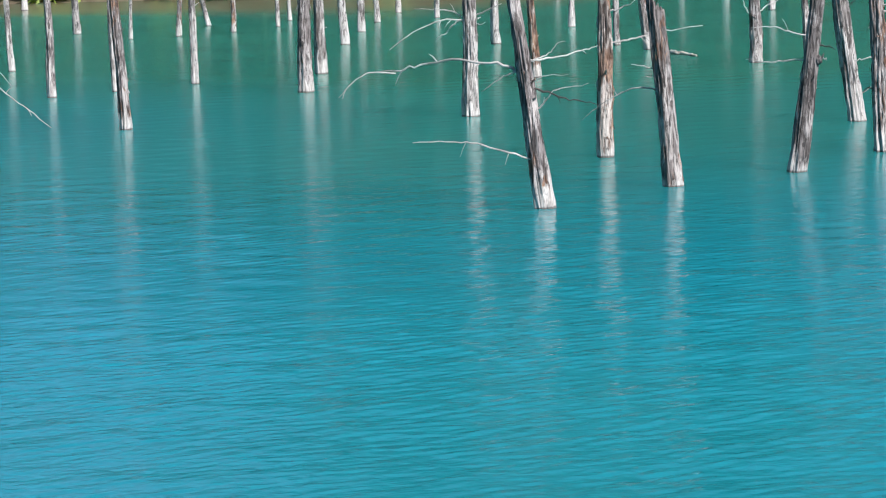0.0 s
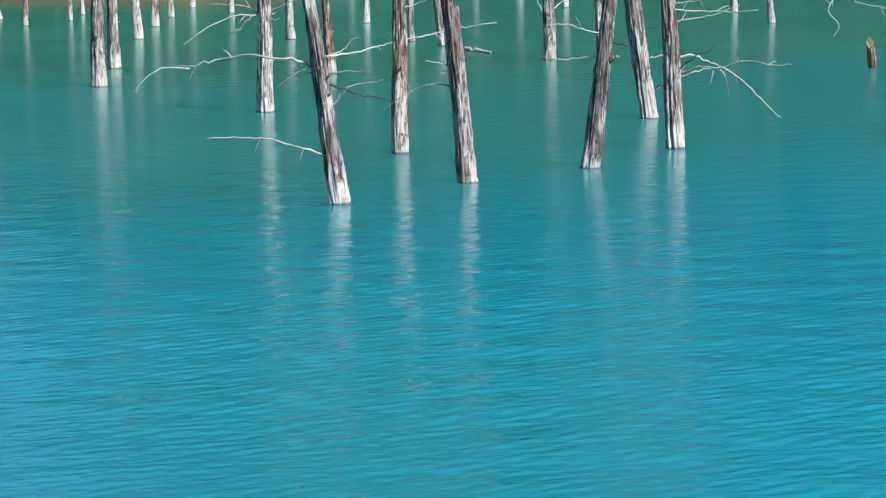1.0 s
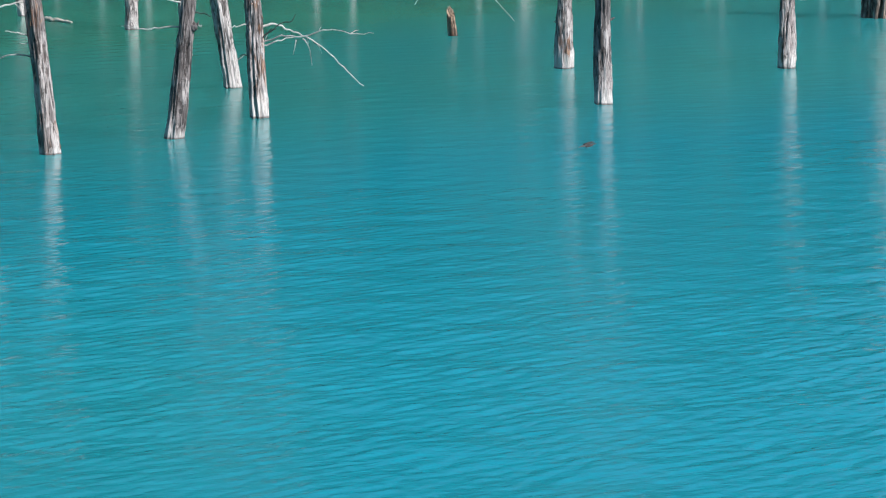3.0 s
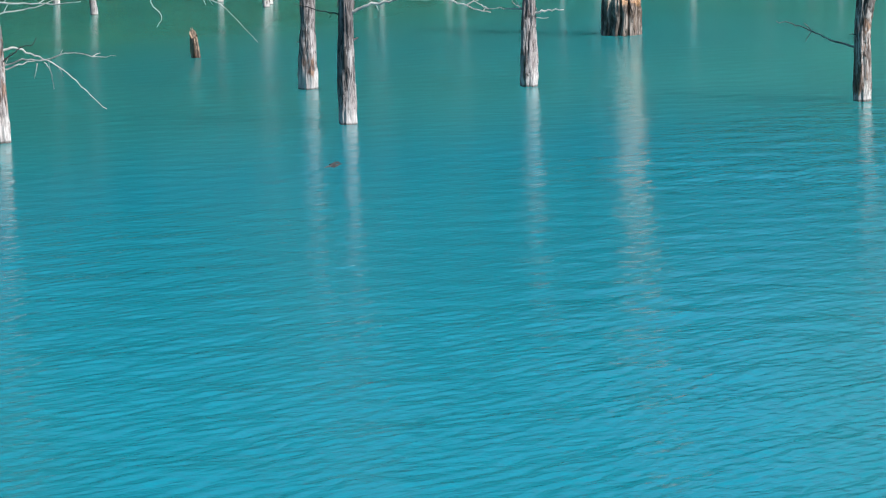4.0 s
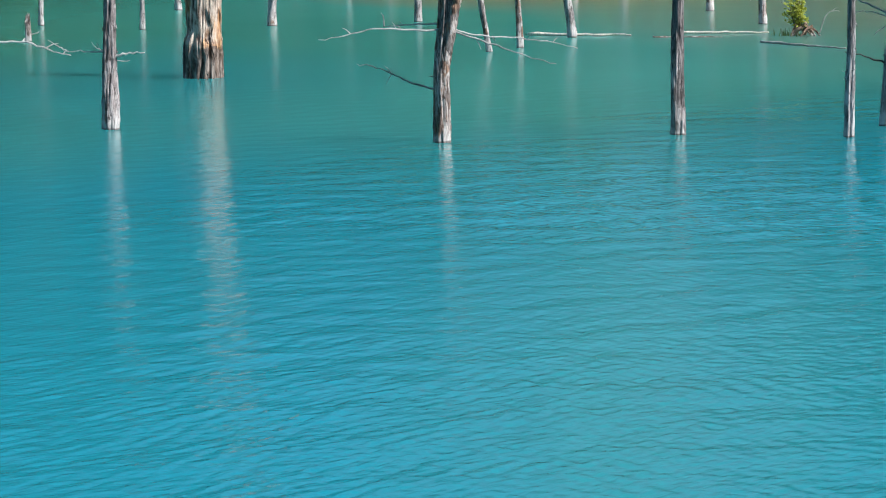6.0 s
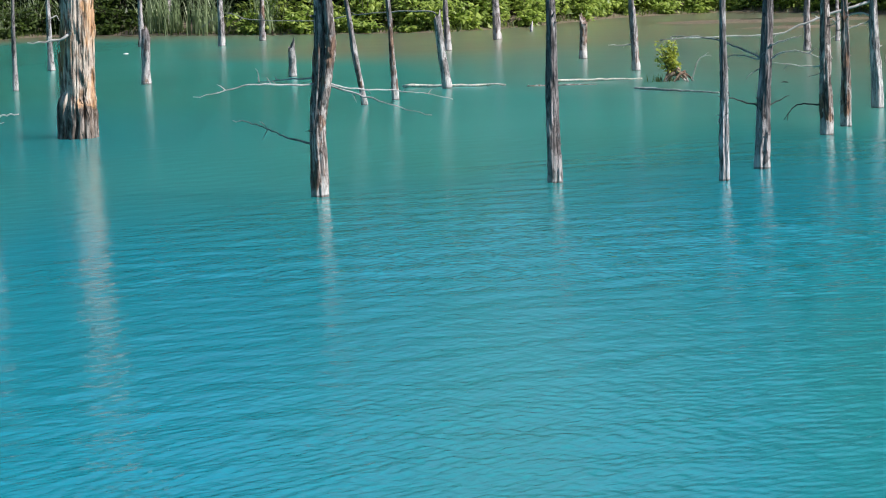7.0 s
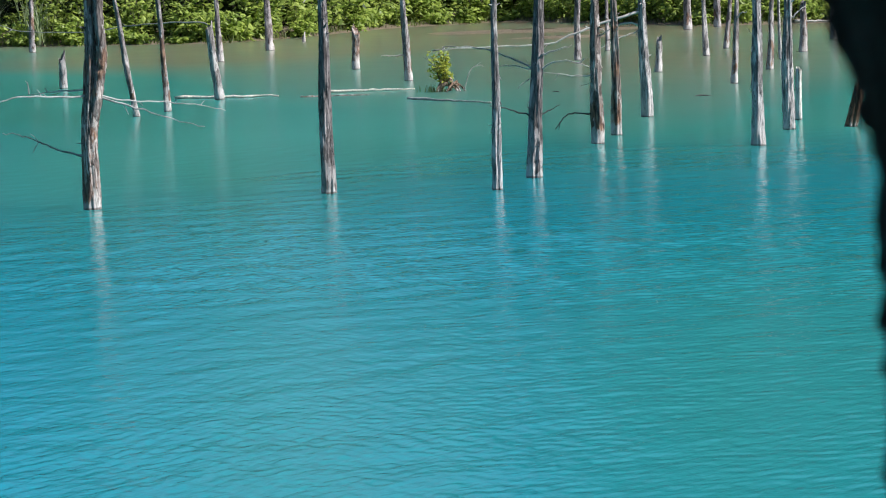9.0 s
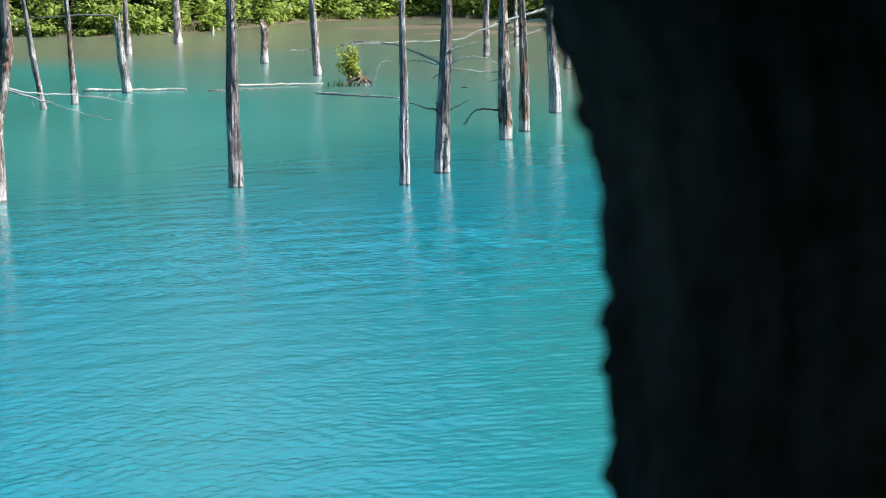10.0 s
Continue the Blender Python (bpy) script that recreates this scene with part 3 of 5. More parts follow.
def living_tree(height, width, seed, leaves, material, label):
    """A broadleaf tree: tapered trunk, limbs, a ragged crown of leaves."""
    rnd = random.Random(seed)
    thing = tagged(new("tree"), label, "tree", "woodland round the pond")
    bm = bmesh.new()
    path = [Vector((0.25 * noise.noise(Vector((seed, z, 0))) * z * 0.3, 0.25 * noise.noise(Vector((z, seed, 3))) * z * 0.3, z)) for z in np.linspace(-0.3, height * 0.9, 14)]
    r0 = 0.016 * height + 0.03
    tube(bm, path, [r0 * (1.25 if i == 0 else 1 - 0.88 * i / 13) for i in range(14)], 10, wobble=0.2, seed=seed)
    tips = []
    for i in range(16):
        z = height * rnd.uniform(0.22, 0.85)
        w = i * 2.4 + rnd.uniform(-0.4, 0.4)
        reach = width * 0.5 * (1.1 - abs(z / height - 0.5)) * rnd.uniform(0.7, 1.1)
        a = path[min(13, int(z / (height * 0.9) * 13))]
        b = a + Vector((math.cos(w), math.sin(w), 0.45)) * reach
        mid = (a + b) / 2 + Vector((0, 0, 0.1 * reach))
        tube(bm, [a, mid, b], [r0 * 0.35, r0 * 0.22, r0 * 0.06], 6)
        tips += [b, mid, b + Vector((rnd.uniform(-0.6, 0.6), rnd.uniform(-0.6, 0.6), 0.5))]
    tips += [path[-1], path[-2], path[-3]]
    smooth(bm)
    part("trunk", bm, BARK, thing)
    bm = bmesh.new()
    each = leaves // len(tips)
    for tip in tips:
        s = width * rnd.uniform(0.13, 0.24)
        leaf_cloud(bm, tip, (s, s, s * 0.75), each, 0.68, rnd)
    part("crown", bm, material, thing)
    return thing


def scatter_woods():
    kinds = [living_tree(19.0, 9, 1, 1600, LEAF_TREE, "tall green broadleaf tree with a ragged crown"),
             living_tree(16.0, 8, 2, 1500, LEAF_SHADED, "dark green broadleaf tree on the pond bank"),
             living_tree(22.0, 9, 3, 1700, LEAF_SHADED, "tall dark green woodland tree with dense crown")]
    rnd = random.Random(11)
    first = [True, True, True]

    def plant(x, y, k, s):
        m = pose(x, y, ground_height(x, y) - 0.1, 0, 0, rnd.uniform(0, 360)) @ Matrix.Scale(s, 4)
        if first[k]:
            first[k] = False
            kinds[k].matrix_basis = m
        else:
            ob = copy_thing(kinds[k], m)
            ob.matrix_basis = m
    # opposite bank: two uneven rows
    az = -62.0
    while az < 86:
        d = shore(az)
        for row, (gap, k) in enumerate(((12, rnd.choice((0, 1))), (27, 2), (48, rnd.choice((0, 2))))):
            a = radians(az + rnd.uniform(-1, 1))
            q = d + gap + rnd.uniform(-2, 3) + (15 if az > 34 else 0)
            plant(q * math.sin(a), q * math.cos(a), k, rnd.choice((0.62, 0.7, 0.8, 0.9, 1.0)) + float(np.interp(az, [-12, -8, -4, 18, 24, 33, 37, 41], [-0.1, -0.2, 0.15, 0.1, 0.0, -0.1, 0.1, 0.4])))
        az += (1.35 if -20 < az < 52 else 2.7) + rnd.uniform(-0.2, 0.2)
    # the wood behind the path
    for i in range(16):
        for back in (7, 14):
            along = -48 + i * 6.4 + rnd.uniform(-2, 2)
            p = NEAR * -(back + rnd.uniform(-1.5, 2.5)) + Vector((NEAR.y, -NEAR.x, 0)) * along
            plant(p.x, p.y, rnd.choice((0, 1, 2)), rnd.uniform(0.8, 1.1))


scatter_woods()


def shrub(x, y, height, width, seed, material, leaf=0.2, count=420, label="leafy green shrub on the pond shore"):
    rnd = random.Random(seed)
    z0 = max(ground_height(x, y), -0.05)
    thing = new("shrub")
    thing.matrix_basis = pose(x, y, z0, 0, 0, rnd.uniform(0, 360))
    tagged(thing, label, "shrub", "shrubs along the shore")
    stems, leaves = bmesh.new(), bmesh.new()
    for i in range(7):
        w = i * 2.4 + rnd.uniform(-0.3, 0.3)
        top = Vector((math.cos(w) * width * 0.42 * rnd.uniform(0.3, 1), math.sin(w) * width * 0.42 * rnd.uniform(0.3, 1), height * rnd.uniform(0.55, 0.95)))
        base = Vector((math.cos(w) * 0.08, math.sin(w) * 0.08, -0.1))
        path = curve_through([base, base.lerp(top, 0.5) + Vector((0, 0, height * 0.12)), top], 3)
        tube(stems, path, [0.022 * (1 - 0.7 * k / len(path)) for k in range(len(path))], 5)
        for t in (0.35, 0.65, 1.0):
            c = base.lerp(top, t)
            leaf_cloud(leaves, c, (width * 0.22, width * 0.22, height * 0.16), count // 21, leaf, rnd, 0.15)
    part("stem", stems, BARK, thing)
    part("foliage", leaves, material, thing)


def reed_clump(x, y, height, seed, blades=15):
    rnd = random.Random(seed)
    thing = new("reed_clump")
    thing.matrix_basis = pose(x, y, max(ground_height(x, y), -0.05))
    tagged(thing, "tall green reeds with long arching blades", "reeds", "reeds along the shore")
    bm = bmesh.new()
    for _ in range(blades):
        w, lean = rnd.uniform(0, 6.28), rnd.uniform(0.05, 0.95)
        b = Vector((rnd.gauss(0, 0.28), rnd.gauss(0, 0.2), -0.1))
        h = height * rnd.uniform(0.6, 1.1)
        d = Vector((math.cos(w), math.sin(w), 0))
        s = d.cross(Vector((0, 0, 1))) * rnd.uniform(0.03, 0.055)
        last = None
        for t in (0, 0.35, 0.65, 0.85, 1.0):
            c = b + Vector((0, 0, h * (t - 0.25 * lean * t ** 3))) + d * (lean * h * 0.75 * t ** 2.4)
            now = (bm.verts.new(c - s * (1.02 - t)), bm.verts.new(c + s * (1.02 - t)))
            if last:
                bm.faces.new((last[0], last[1], now[1], now[0]))
            last = now
    part("tuft", bm, LEAF_REED, thing)


def dress_shore():
    rnd = random.Random(21)
    # low leafy edge, thick where the path looks at it
    az = 19.5
    while az < 48:
        d = shore(az)
        for gap, hi, mat in ((0.2, 0.75, LEAF_SHRUB), (1.0, 1.5, LEAF_SHRUB), (2.2, 2.5, LEAF_SHRUB), (3.8, 3.0, LEAF_SHRUB if rnd.random() < 0.6 else LEAF_TREE), (6.0, 3.4, LEAF_SHADED), (8.5, 4.2, LEAF_SHADED)):
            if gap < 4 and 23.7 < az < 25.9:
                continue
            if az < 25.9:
                mat = LEAF_TREE if gap < 4 else LEAF_SHADED
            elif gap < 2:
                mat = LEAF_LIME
            elif az > 35.3 and gap < 7:
                mat = LEAF_SHRUB
            if gap > 1.5 and rnd.random() < 0.14:
                continue
            a = radians(az + rnd.uniform(-0.25, 0.25))
            q = d + gap + 0.5 + rnd.uniform(-0.4, 0.9)
            big = 29.5 < az < 36.5 and gap > 1
            shrub(q * math.sin(a), q * math.cos(a), hi * rnd.choice((0.4, 0.7, 0.9, 1.15, 1.45)), hi * 0.9 + 0.7, rnd.randint(0, 9999), mat,
                  0.42 if big else 0.30, 260 if big else 240,
                  "shrub with broad bright leaves on the shore" if big else "leafy yellow-green shrub on the pond shore" if mat in (LEAF_SHRUB, LEAF_LIME) else "dark green leafy shrub on the pond shore")
        az += 0.62
    for az0, az1, n in ((20.6, 22.6, 5), (23.85, 24.65, 10), (24.9, 25.5, 7), (26.3, 26.65, 4), (-9, -3, 4)):
        for i in range(n):
            a = az0 + (az1 - az0) * (i + rnd.uniform(0.1, 0.9)) / n
            q = shore(a) + rnd.uniform(0.4, 2.2)
            reed_clump(q * math.sin(radians(a)), q * math.cos(radians(a)), rnd.uniform(2.3, 3.3), rnd.randint(0, 9999))
    # grass at the water's edge
    bm = bmesh.new()
    for _ in range(3600):
        a = rnd.uniform(20, 48)
        q = shore(a) + rnd.uniform(0.1, 1.9)
        x, y = q * math.sin(radians(a)), q * math.cos(radians(a))
        b, h, w = Vector((x, y, max(ground_height(x, y), 0.0) - 0.02)), rnd.uniform(0.12, 0.5), rnd.uniform(0, 6.28)
        d = Vector((math.cos(w), math.sin(w), 0))
        sd = d.cross(Vector((0, 0, 1))) * rnd.uniform(0.012, 0.03)
        bm.faces.new([bm.verts.new(v) for v in (b - sd, b + sd, b + d * h * 0.5 + Vector((0, 0, h)))])
    me = bpy.data.meshes.new("shore_grass")
    bm.to_mesh(me)
    bm.free()
    me.materials.append(LEAF_GRASS)
    tagged(new("shore_grass", me), "bright green grass along the edge of the pond", "grass", kind="stuff")
    # dense undergrowth behind, shade put into its dark leaves, and the bank that only the water mirrors
    az = -14.0
    while az < 48:
        sunny = rnd.random() < 0.6
        for gap, hi, mat, text in ((0.3, 1.5, LEAF_LIME if sunny else LEAF_SHADED, "low bright green shrub on the sunny bank" if sunny else "low green shrub with shade-dark leaves on the pond bank"), (2.2, 2.2, LEAF_TREE, "green leafy shrub on the pond bank"), (7.0, 4.6, LEAF_SHADED, "dense green shrub with shade-dark leaves under the trees"), (12.0, 6.0, LEAF_SHADED, "tall green thicket with shade-dark leaves under the trees")):
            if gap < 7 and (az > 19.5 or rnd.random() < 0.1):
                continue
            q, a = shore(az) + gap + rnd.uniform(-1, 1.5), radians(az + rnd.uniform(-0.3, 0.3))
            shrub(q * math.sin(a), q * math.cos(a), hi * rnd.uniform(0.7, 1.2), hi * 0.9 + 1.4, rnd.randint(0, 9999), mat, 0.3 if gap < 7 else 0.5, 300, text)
        az += 1.25


dress_shore()

# ---- dead trees in the pond ----
tree = dead_tree(-10.98, 64.49, 0.077, 2.73, -0.056, "pale", seed=0,
                 label="pale bleached dead tree trunk standing in pond water")
tree = dead_tree(-8.70, 55.88, 0.091, 3.16, -0.006, "grey", seed=1,
                 label="weathered grey dead tree trunk standing in pond water")
tree = dead_tree(-11.67, 80.52, 0.130, 2.92, -0.048, "dark", seed=2,
                 label="dark grey dead tree trunk standing in pond water")
tree = dead_tree(-7.50, 56.92, 0.061, 3.25, -0.019, "pale", seed=3,
                 label="pale bleached dead tree trunk standing in pond water")
tree = dead_tree(-6.12, 47.77, 0.098, 3.79, -0.043, "grey", seed=4,
                 label="weathered grey dead tree trunk standing in pond water")
tree = dead_tree(-9.60, 76.87, 0.066, 2.49, 0.019, "pale", seed=5,
                 label="pale bleached dead tree trunk standing in pond water")
tree = dead_tree(-8.28, 77.57, 0.100, 2.42, 0.045, "grey", seed=6,
                 label="weathered grey dead tree trunk standing in pond water")
tree = dead_tree(-5.94, 58.51, 0.082, 3.57, 0.017, "pale", seed=7,
                 label="pale bleached dead tree trunk standing in pond water")
tree = dead_tree(-7.93, 83.09, 0.089, 2.76, -0.215, "grey", seed=8,
                 label="weathered grey dead tree trunk standing in pond water")
tree = dead_tree(-6.80, 79.08, 0.093, 2.73, 0.042, "grey", seed=9,
                 label="weathered grey dead tree trunk standing in pond water")
tree = dead_tree(-5.63, 81.16, 0.078, 3.79, 0.019, "pale", seed=10,
                 label="pale bleached dead tree trunk standing in pond water")
tree = dead_tree(-5.48, 84.66, 0.081, 3.06, -0.015, "pale", seed=11,
                 label="pale bleached dead tree trunk standing in pond water")
tree = dead_tree(-3.31, 55.29, 0.154, 3.57, 0.002, "grey", seed=12,
                 label="weathered grey dead tree trunk standing in pond water")
hollow(tree, -0.03, -0.148, 1.02, 0.035, 0.06)
tree = dead_tree(-3.25, 60.46, 0.129, 3.07, -0.008, "pale", seed=13,
                 label="pale bleached dead tree trunk standing in pond water")
tree = dead_tree(-3.17, 71.26, 0.137, 3.29, -0.052, "pale", seed=14,
                 label="pale bleached dead tree trunk standing in pond water")
tree = dead_tree(-2.92, 76.97, 0.131, 2.61, 0.000, "pale", seed=15,
                 label="pale bleached dead tree trunk standing in pond water")
tree = dead_tree(-2.61, 81.99, 0.105, 3.29, -0.040, "pale", seed=16,
                 label="pale bleached dead tree trunk standing in pond water")
tree = dead_tree(-2.09, 87.59, 0.112, 3.62, -0.010, "pale", seed=17,
                 label="pale bleached dead tree trunk standing in pond water")
tree = dead_tree(-0.79, 83.58, 0.107, 3.13, 0.000, "pale", seed=18,
                 label="pale bleached dead tree trunk standing in pond water")
tree = dead_tree(0.11, 48.38, 0.140, 3.92, 0.001, "pale", seed=19,
                 label="pale bleached dead tree trunk with bare branches in pond water")
knot(tree, "pale", 0.00, -0.06, 1.75, 0.056)
branch(tree, 0.022, "pale", (-0.01, 0.00, 1.77), (-0.05, 0.01, 1.77), (-0.29, 0.08, 1.91), (-0.65, 0.19, 1.96), (-0.98, 0.29, 1.97))
branch(tree, 0.022, "pale", (-0.01, -0.00, 1.75), (-0.05, -0.01, 1.75), (-0.50, -0.15, 1.77), (-1.02, -0.30, 1.56), (-1.44, -0.43, 1.29))
branch(tree, 0.028, "white", (-0.01, 0.00, 1.77), (-0.05, 0.01, 1.77), (-0.25, 0.07, 1.70), (-0.41, 0.12, 1.52), (-0.59, 0.18, 1.44))
branch(tree, 0.028, "pale", (0.02, -0.00, 1.81), (0.06, -0.01, 1.81), (0.27, -0.08, 1.89), (0.62, -0.18, 2.04))
branch(tree, 0.017, "pale", (0.01, 0.00, 1.75), (0.04, 0.01, 1.75), (0.21, 0.06, 1.66), (0.32, 0.09, 1.70))
tree = dead_tree(0.87, 69.48, 0.133, 3.34, -0.036, "pale", seed=20,
                 label="pale bleached dead tree trunk standing in pond water")
tree = dead_tree(1.00, 34.46, 0.122, 3.33, -0.124, "grey", seed=21,
                 label="weathered grey dead tree trunk with bare branches in pond water")
knot(tree, "grey", -0.09, -0.05, 0.63, 0.053)
knot(tree, "grey", -0.21, -0.05, 1.79, 0.040)
branch(tree, 0.020, "pale", (-0.10, -0.00, 0.65), (-0.15, -0.02, 0.65), (-0.52, -0.13, 0.78), (-0.92, -0.25, 0.91), (-1.25, -0.35, 0.94), (-1.67, -0.47, 0.96))
branch(tree, 0.028, "pale", (-0.24, 0.00, 1.81), (-0.31, 0.02, 1.81), (-0.56, 0.09, 1.89), (-1.15, 0.27, 1.95), (-1.59, 0.40, 1.88), (-1.89, 0.49, 1.82), (-2.16, 0.57, 1.81))
branch(tree, 0.012, "pale", (-1.89, -0.00, 1.82), (-2.18, -0.09, 1.85), (-2.40, -0.16, 1.76), (-2.63, -0.22, 1.53))
branch(tree, 0.020, "white", (-0.20, 0.00, 1.93), (-0.07, 0.04, 1.93), (0.21, 0.12, 1.96), (0.54, 0.22, 2.03), (0.75, 0.28, 2.09))
branch(tree, 0.020, "dark", (-0.16, -0.00, 1.57), (-0.07, -0.03, 1.57), (0.20, -0.11, 1.48), (0.46, -0.19, 1.42), (0.73, -0.27, 1.37))
branch(tree, 0.016, "white", (-0.25, 0.00, 1.79), (-0.33, 0.02, 1.79), (-0.53, 0.08, 1.71), (-0.78, 0.16, 1.53))
branch(tree, 0.016, "pale", (-0.13, -0.00, 1.33), (-0.02, -0.03, 1.33), (0.09, -0.07, 1.46), (0.20, -0.10, 1.56), (0.61, -0.22, 1.62))
branch(tree, 0.012, "pale", (-0.19, 0.00, 1.95), (-0.04, 0.04, 1.95), (0.14, 0.10, 2.04), (0.22, 0.12, 2.14), (0.33, 0.16, 2.16))
branch(tree, 0.012, "pale", (-0.17, -0.00, 1.68), (-0.07, -0.03, 1.68), (0.06, -0.07, 1.74), (0.35, -0.16, 1.75))
tree = dead_tree(1.56, 57.24, 0.098, 3.46, -0.053, "rust", seed=22,
                 label="rust-brown and grey dead tree standing in pond water")
tree = dead_tree(3.14, 76.23, 0.106, 3.23, -0.017, "pale", seed=23,
                 label="pale bleached dead tree trunk standing in pond water")
tree = dead_tree(2.14, 40.61, 0.126, 3.43, 0.001, "rust", seed=24,
                 label="rust-brown and grey dead tree with bare branches in pond water")
knot(tree, "rust", -0.01, -0.05, 1.29, 0.041)
branch(tree, 0.023, "pale", (0.02, 0.00, 1.75), (0.07, 0.01, 1.75), (0.37, 0.10, 1.78), (0.71, 0.21, 1.84), (1.06, 0.31, 1.90), (1.53, 0.45, 1.95))
branch(tree, 0.023, "pale", (0.03, -0.00, 2.23), (0.10, -0.02, 2.23), (0.29, -0.08, 2.28), (0.51, -0.14, 2.39))
branch(tree, 0.014, "pale", (-0.01, 0.00, 1.29), (-0.04, 0.01, 1.29), (-0.12, 0.03, 1.12), (-0.10, 0.03, 0.99))
tree = dead_tree(3.91, 67.48, 0.101, 2.44, -0.028, "dark", seed=25,
                 label="dark grey dead tree trunk standing in pond water")
tree = dead_tree(4.56, 65.36, 0.112, 3.61, -0.104, "grey", seed=26,
                 label="weathered grey dead tree trunk standing in pond water")
tree = dead_tree(2.85, 36.48, 0.122, 2.46, -0.087, "red", cut=True, seed=27,
                 label="dark grey dead tree trunk snapped off above the water")
knot(tree, "dark", -0.18, -0.05, 1.35, 0.039)
branch(tree, 0.017, "white", (-0.17, -0.00, 1.64), (-0.25, -0.03, 1.64), (-0.41, -0.07, 1.69), (-0.55, -0.11, 1.71))
branch(tree, 0.017, "pale", (-0.15, 0.00, 1.35), (-0.24, 0.03, 1.35), (-0.45, 0.09, 1.37), (-0.69, 0.16, 1.30), (-1.00, 0.26, 1.12), (-1.26, 0.33, 0.92))
branch(tree, 0.013, "pale", (-0.16, -0.00, 1.52), (-0.26, -0.03, 1.52), (-0.36, -0.06, 1.54))
tree = dead_tree(6.59, 59.77, 0.141, 3.06, -0.012, "grey", seed=28,
                 label="weathered grey dead tree trunk standing in pond water")
knot(tree, "grey", -0.04, -0.06, 1.03, 0.065)
branch(tree, 0.028, "white", (-0.00, 0.00, 1.10), (0.03, 0.01, 1.10), (0.22, 0.07, 1.25), (0.51, 0.15, 1.37))
branch(tree, 0.028, "white", (-0.03, -0.00, 1.04), (-0.08, -0.02, 1.04), (-0.22, -0.06, 1.23), (-0.28, -0.08, 1.42))
tree = dead_tree(9.55, 82.08, 0.115, 3.41, 0.014, "pale", seed=29,
                 label="pale bleached dead tree trunk standing in pond water")
tree = dead_tree(7.83, 60.34, 0.084, 3.63, -0.035, "grey", seed=30,
                 label="weathered grey dead tree trunk standing in pond water")
tree = dead_tree(4.73, 37.82, 0.122, 3.89, 0.133, "dark", seed=31,
                 label="dark grey dead tree trunk with bare branches in pond water")
knot(tree, "dark", 0.32, -0.05, 1.60, 0.050)
branch(tree, 0.022, "white", (0.22, 0.00, 1.59), (0.24, 0.01, 1.59), (-0.07, 0.09, 1.59), (-0.35, 0.17, 1.56), (-0.71, 0.28, 1.61))
branch(tree, 0.018, "pale", (0.24, -0.00, 1.93), (0.18, -0.02, 1.93), (-0.10, -0.10, 2.01), (-0.30, -0.16, 2.09), (-0.62, -0.26, 2.08))
branch(tree, 0.022, "pale", (0.23, 0.00, 1.60), (0.29, 0.02, 1.60), (0.39, 0.05, 1.61), (0.44, 0.06, 1.58))
branch(tree, 0.018, "dark", (0.27, -0.00, 1.80), (0.35, -0.02, 1.80), (0.49, -0.07, 1.77), (0.57, -0.09, 1.75))
tree = dead_tree(6.68, 45.22, 0.147, 4.11, -0.123, "pale", seed=32,
                 label="pale bleached dead tree trunk standing in pond water")
branch(tree, 0.021, "dark", (-0.22, -0.00, 1.65), (-0.26, -0.01, 1.65), (-0.11, -0.03, 1.94), (0.04, -0.08, 2.11))
branch(tree, 0.016, "pale", (-0.01, 0.00, 0.48), (0.12, 0.04, 0.48), (0.24, 0.08, 0.57))
tree = dead_tree(6.36, 40.19, 0.131, 3.53, -0.056, "grey", seed=33,
                 label="weathered grey dead tree trunk with bare branches in pond water")
knot(tree, "grey", -0.01, -0.05, 1.10, 0.044)
branch(tree, 0.023, "white", (-0.07, -0.00, 1.41), (-0.05, -0.01, 1.41), (-0.26, -0.06, 1.42), (-0.44, -0.11, 1.39))
branch(tree, 0.023, "white", (-0.06, 0.00, 1.38), (0.01, 0.02, 1.38), (0.23, 0.08, 1.43), (0.44, 0.15, 1.34), (0.61, 0.20, 1.27), (0.96, 0.30, 1.05), (1.30, 0.41, 0.72), (1.61, 0.50, 0.40))
branch(tree, 0.019, "pale", (-0.03, -0.00, 1.17), (0.07, -0.03, 1.17), (0.35, -0.12, 1.25), (0.70, -0.22, 1.25), (1.05, -0.32, 1.35), (1.39, -0.43, 1.30), (1.74, -0.53, 1.31))
branch(tree, 0.019, "pale", (-0.03, 0.00, 1.10), (0.07, 0.03, 1.10), (0.35, 0.11, 1.18), (0.70, 0.22, 1.23))
branch(tree, 0.019, "dark", (-0.06, -0.00, 1.14), (-0.04, -0.01, 1.14), (0.11, -0.05, 1.27), (0.25, -0.09, 1.37), (0.36, -0.12, 1.46), (0.49, -0.16, 1.48), (0.57, -0.19, 1.59))
branch(tree, 0.012, "pale", (0.68, 0.00, 1.20), (0.77, 0.03, 1.05), (0.81, 0.04, 0.78))
branch(tree, 0.012, "pale", (0.57, -0.00, 1.18), (0.52, -0.01, 0.96))
branch(tree, 0.014, "dark", (-0.08, 0.00, 0.93), (-0.15, 0.02, 0.93), (-0.26, 0.05, 0.97), (-0.33, 0.07, 0.88))
branch(tree, 0.023, "white", (-0.12, -0.00, 2.12), (-0.13, -0.00, 2.12), (0.30, -0.13, 2.11), (0.81, -0.28, 2.09), (1.24, -0.41, 2.13))
branch(tree, 0.019, "pale", (-0.11, 0.00, 1.93), (-0.13, 0.00, 1.93), (0.17, 0.09, 1.96), (0.56, 0.20, 2.02), (0.98, 0.33, 2.16))
branch(tree, 0.019, "pale", (-0.12, -0.00, 2.21), (-0.10, -0.00, 2.21), (0.30, -0.13, 2.25), (0.64, -0.23, 2.33))
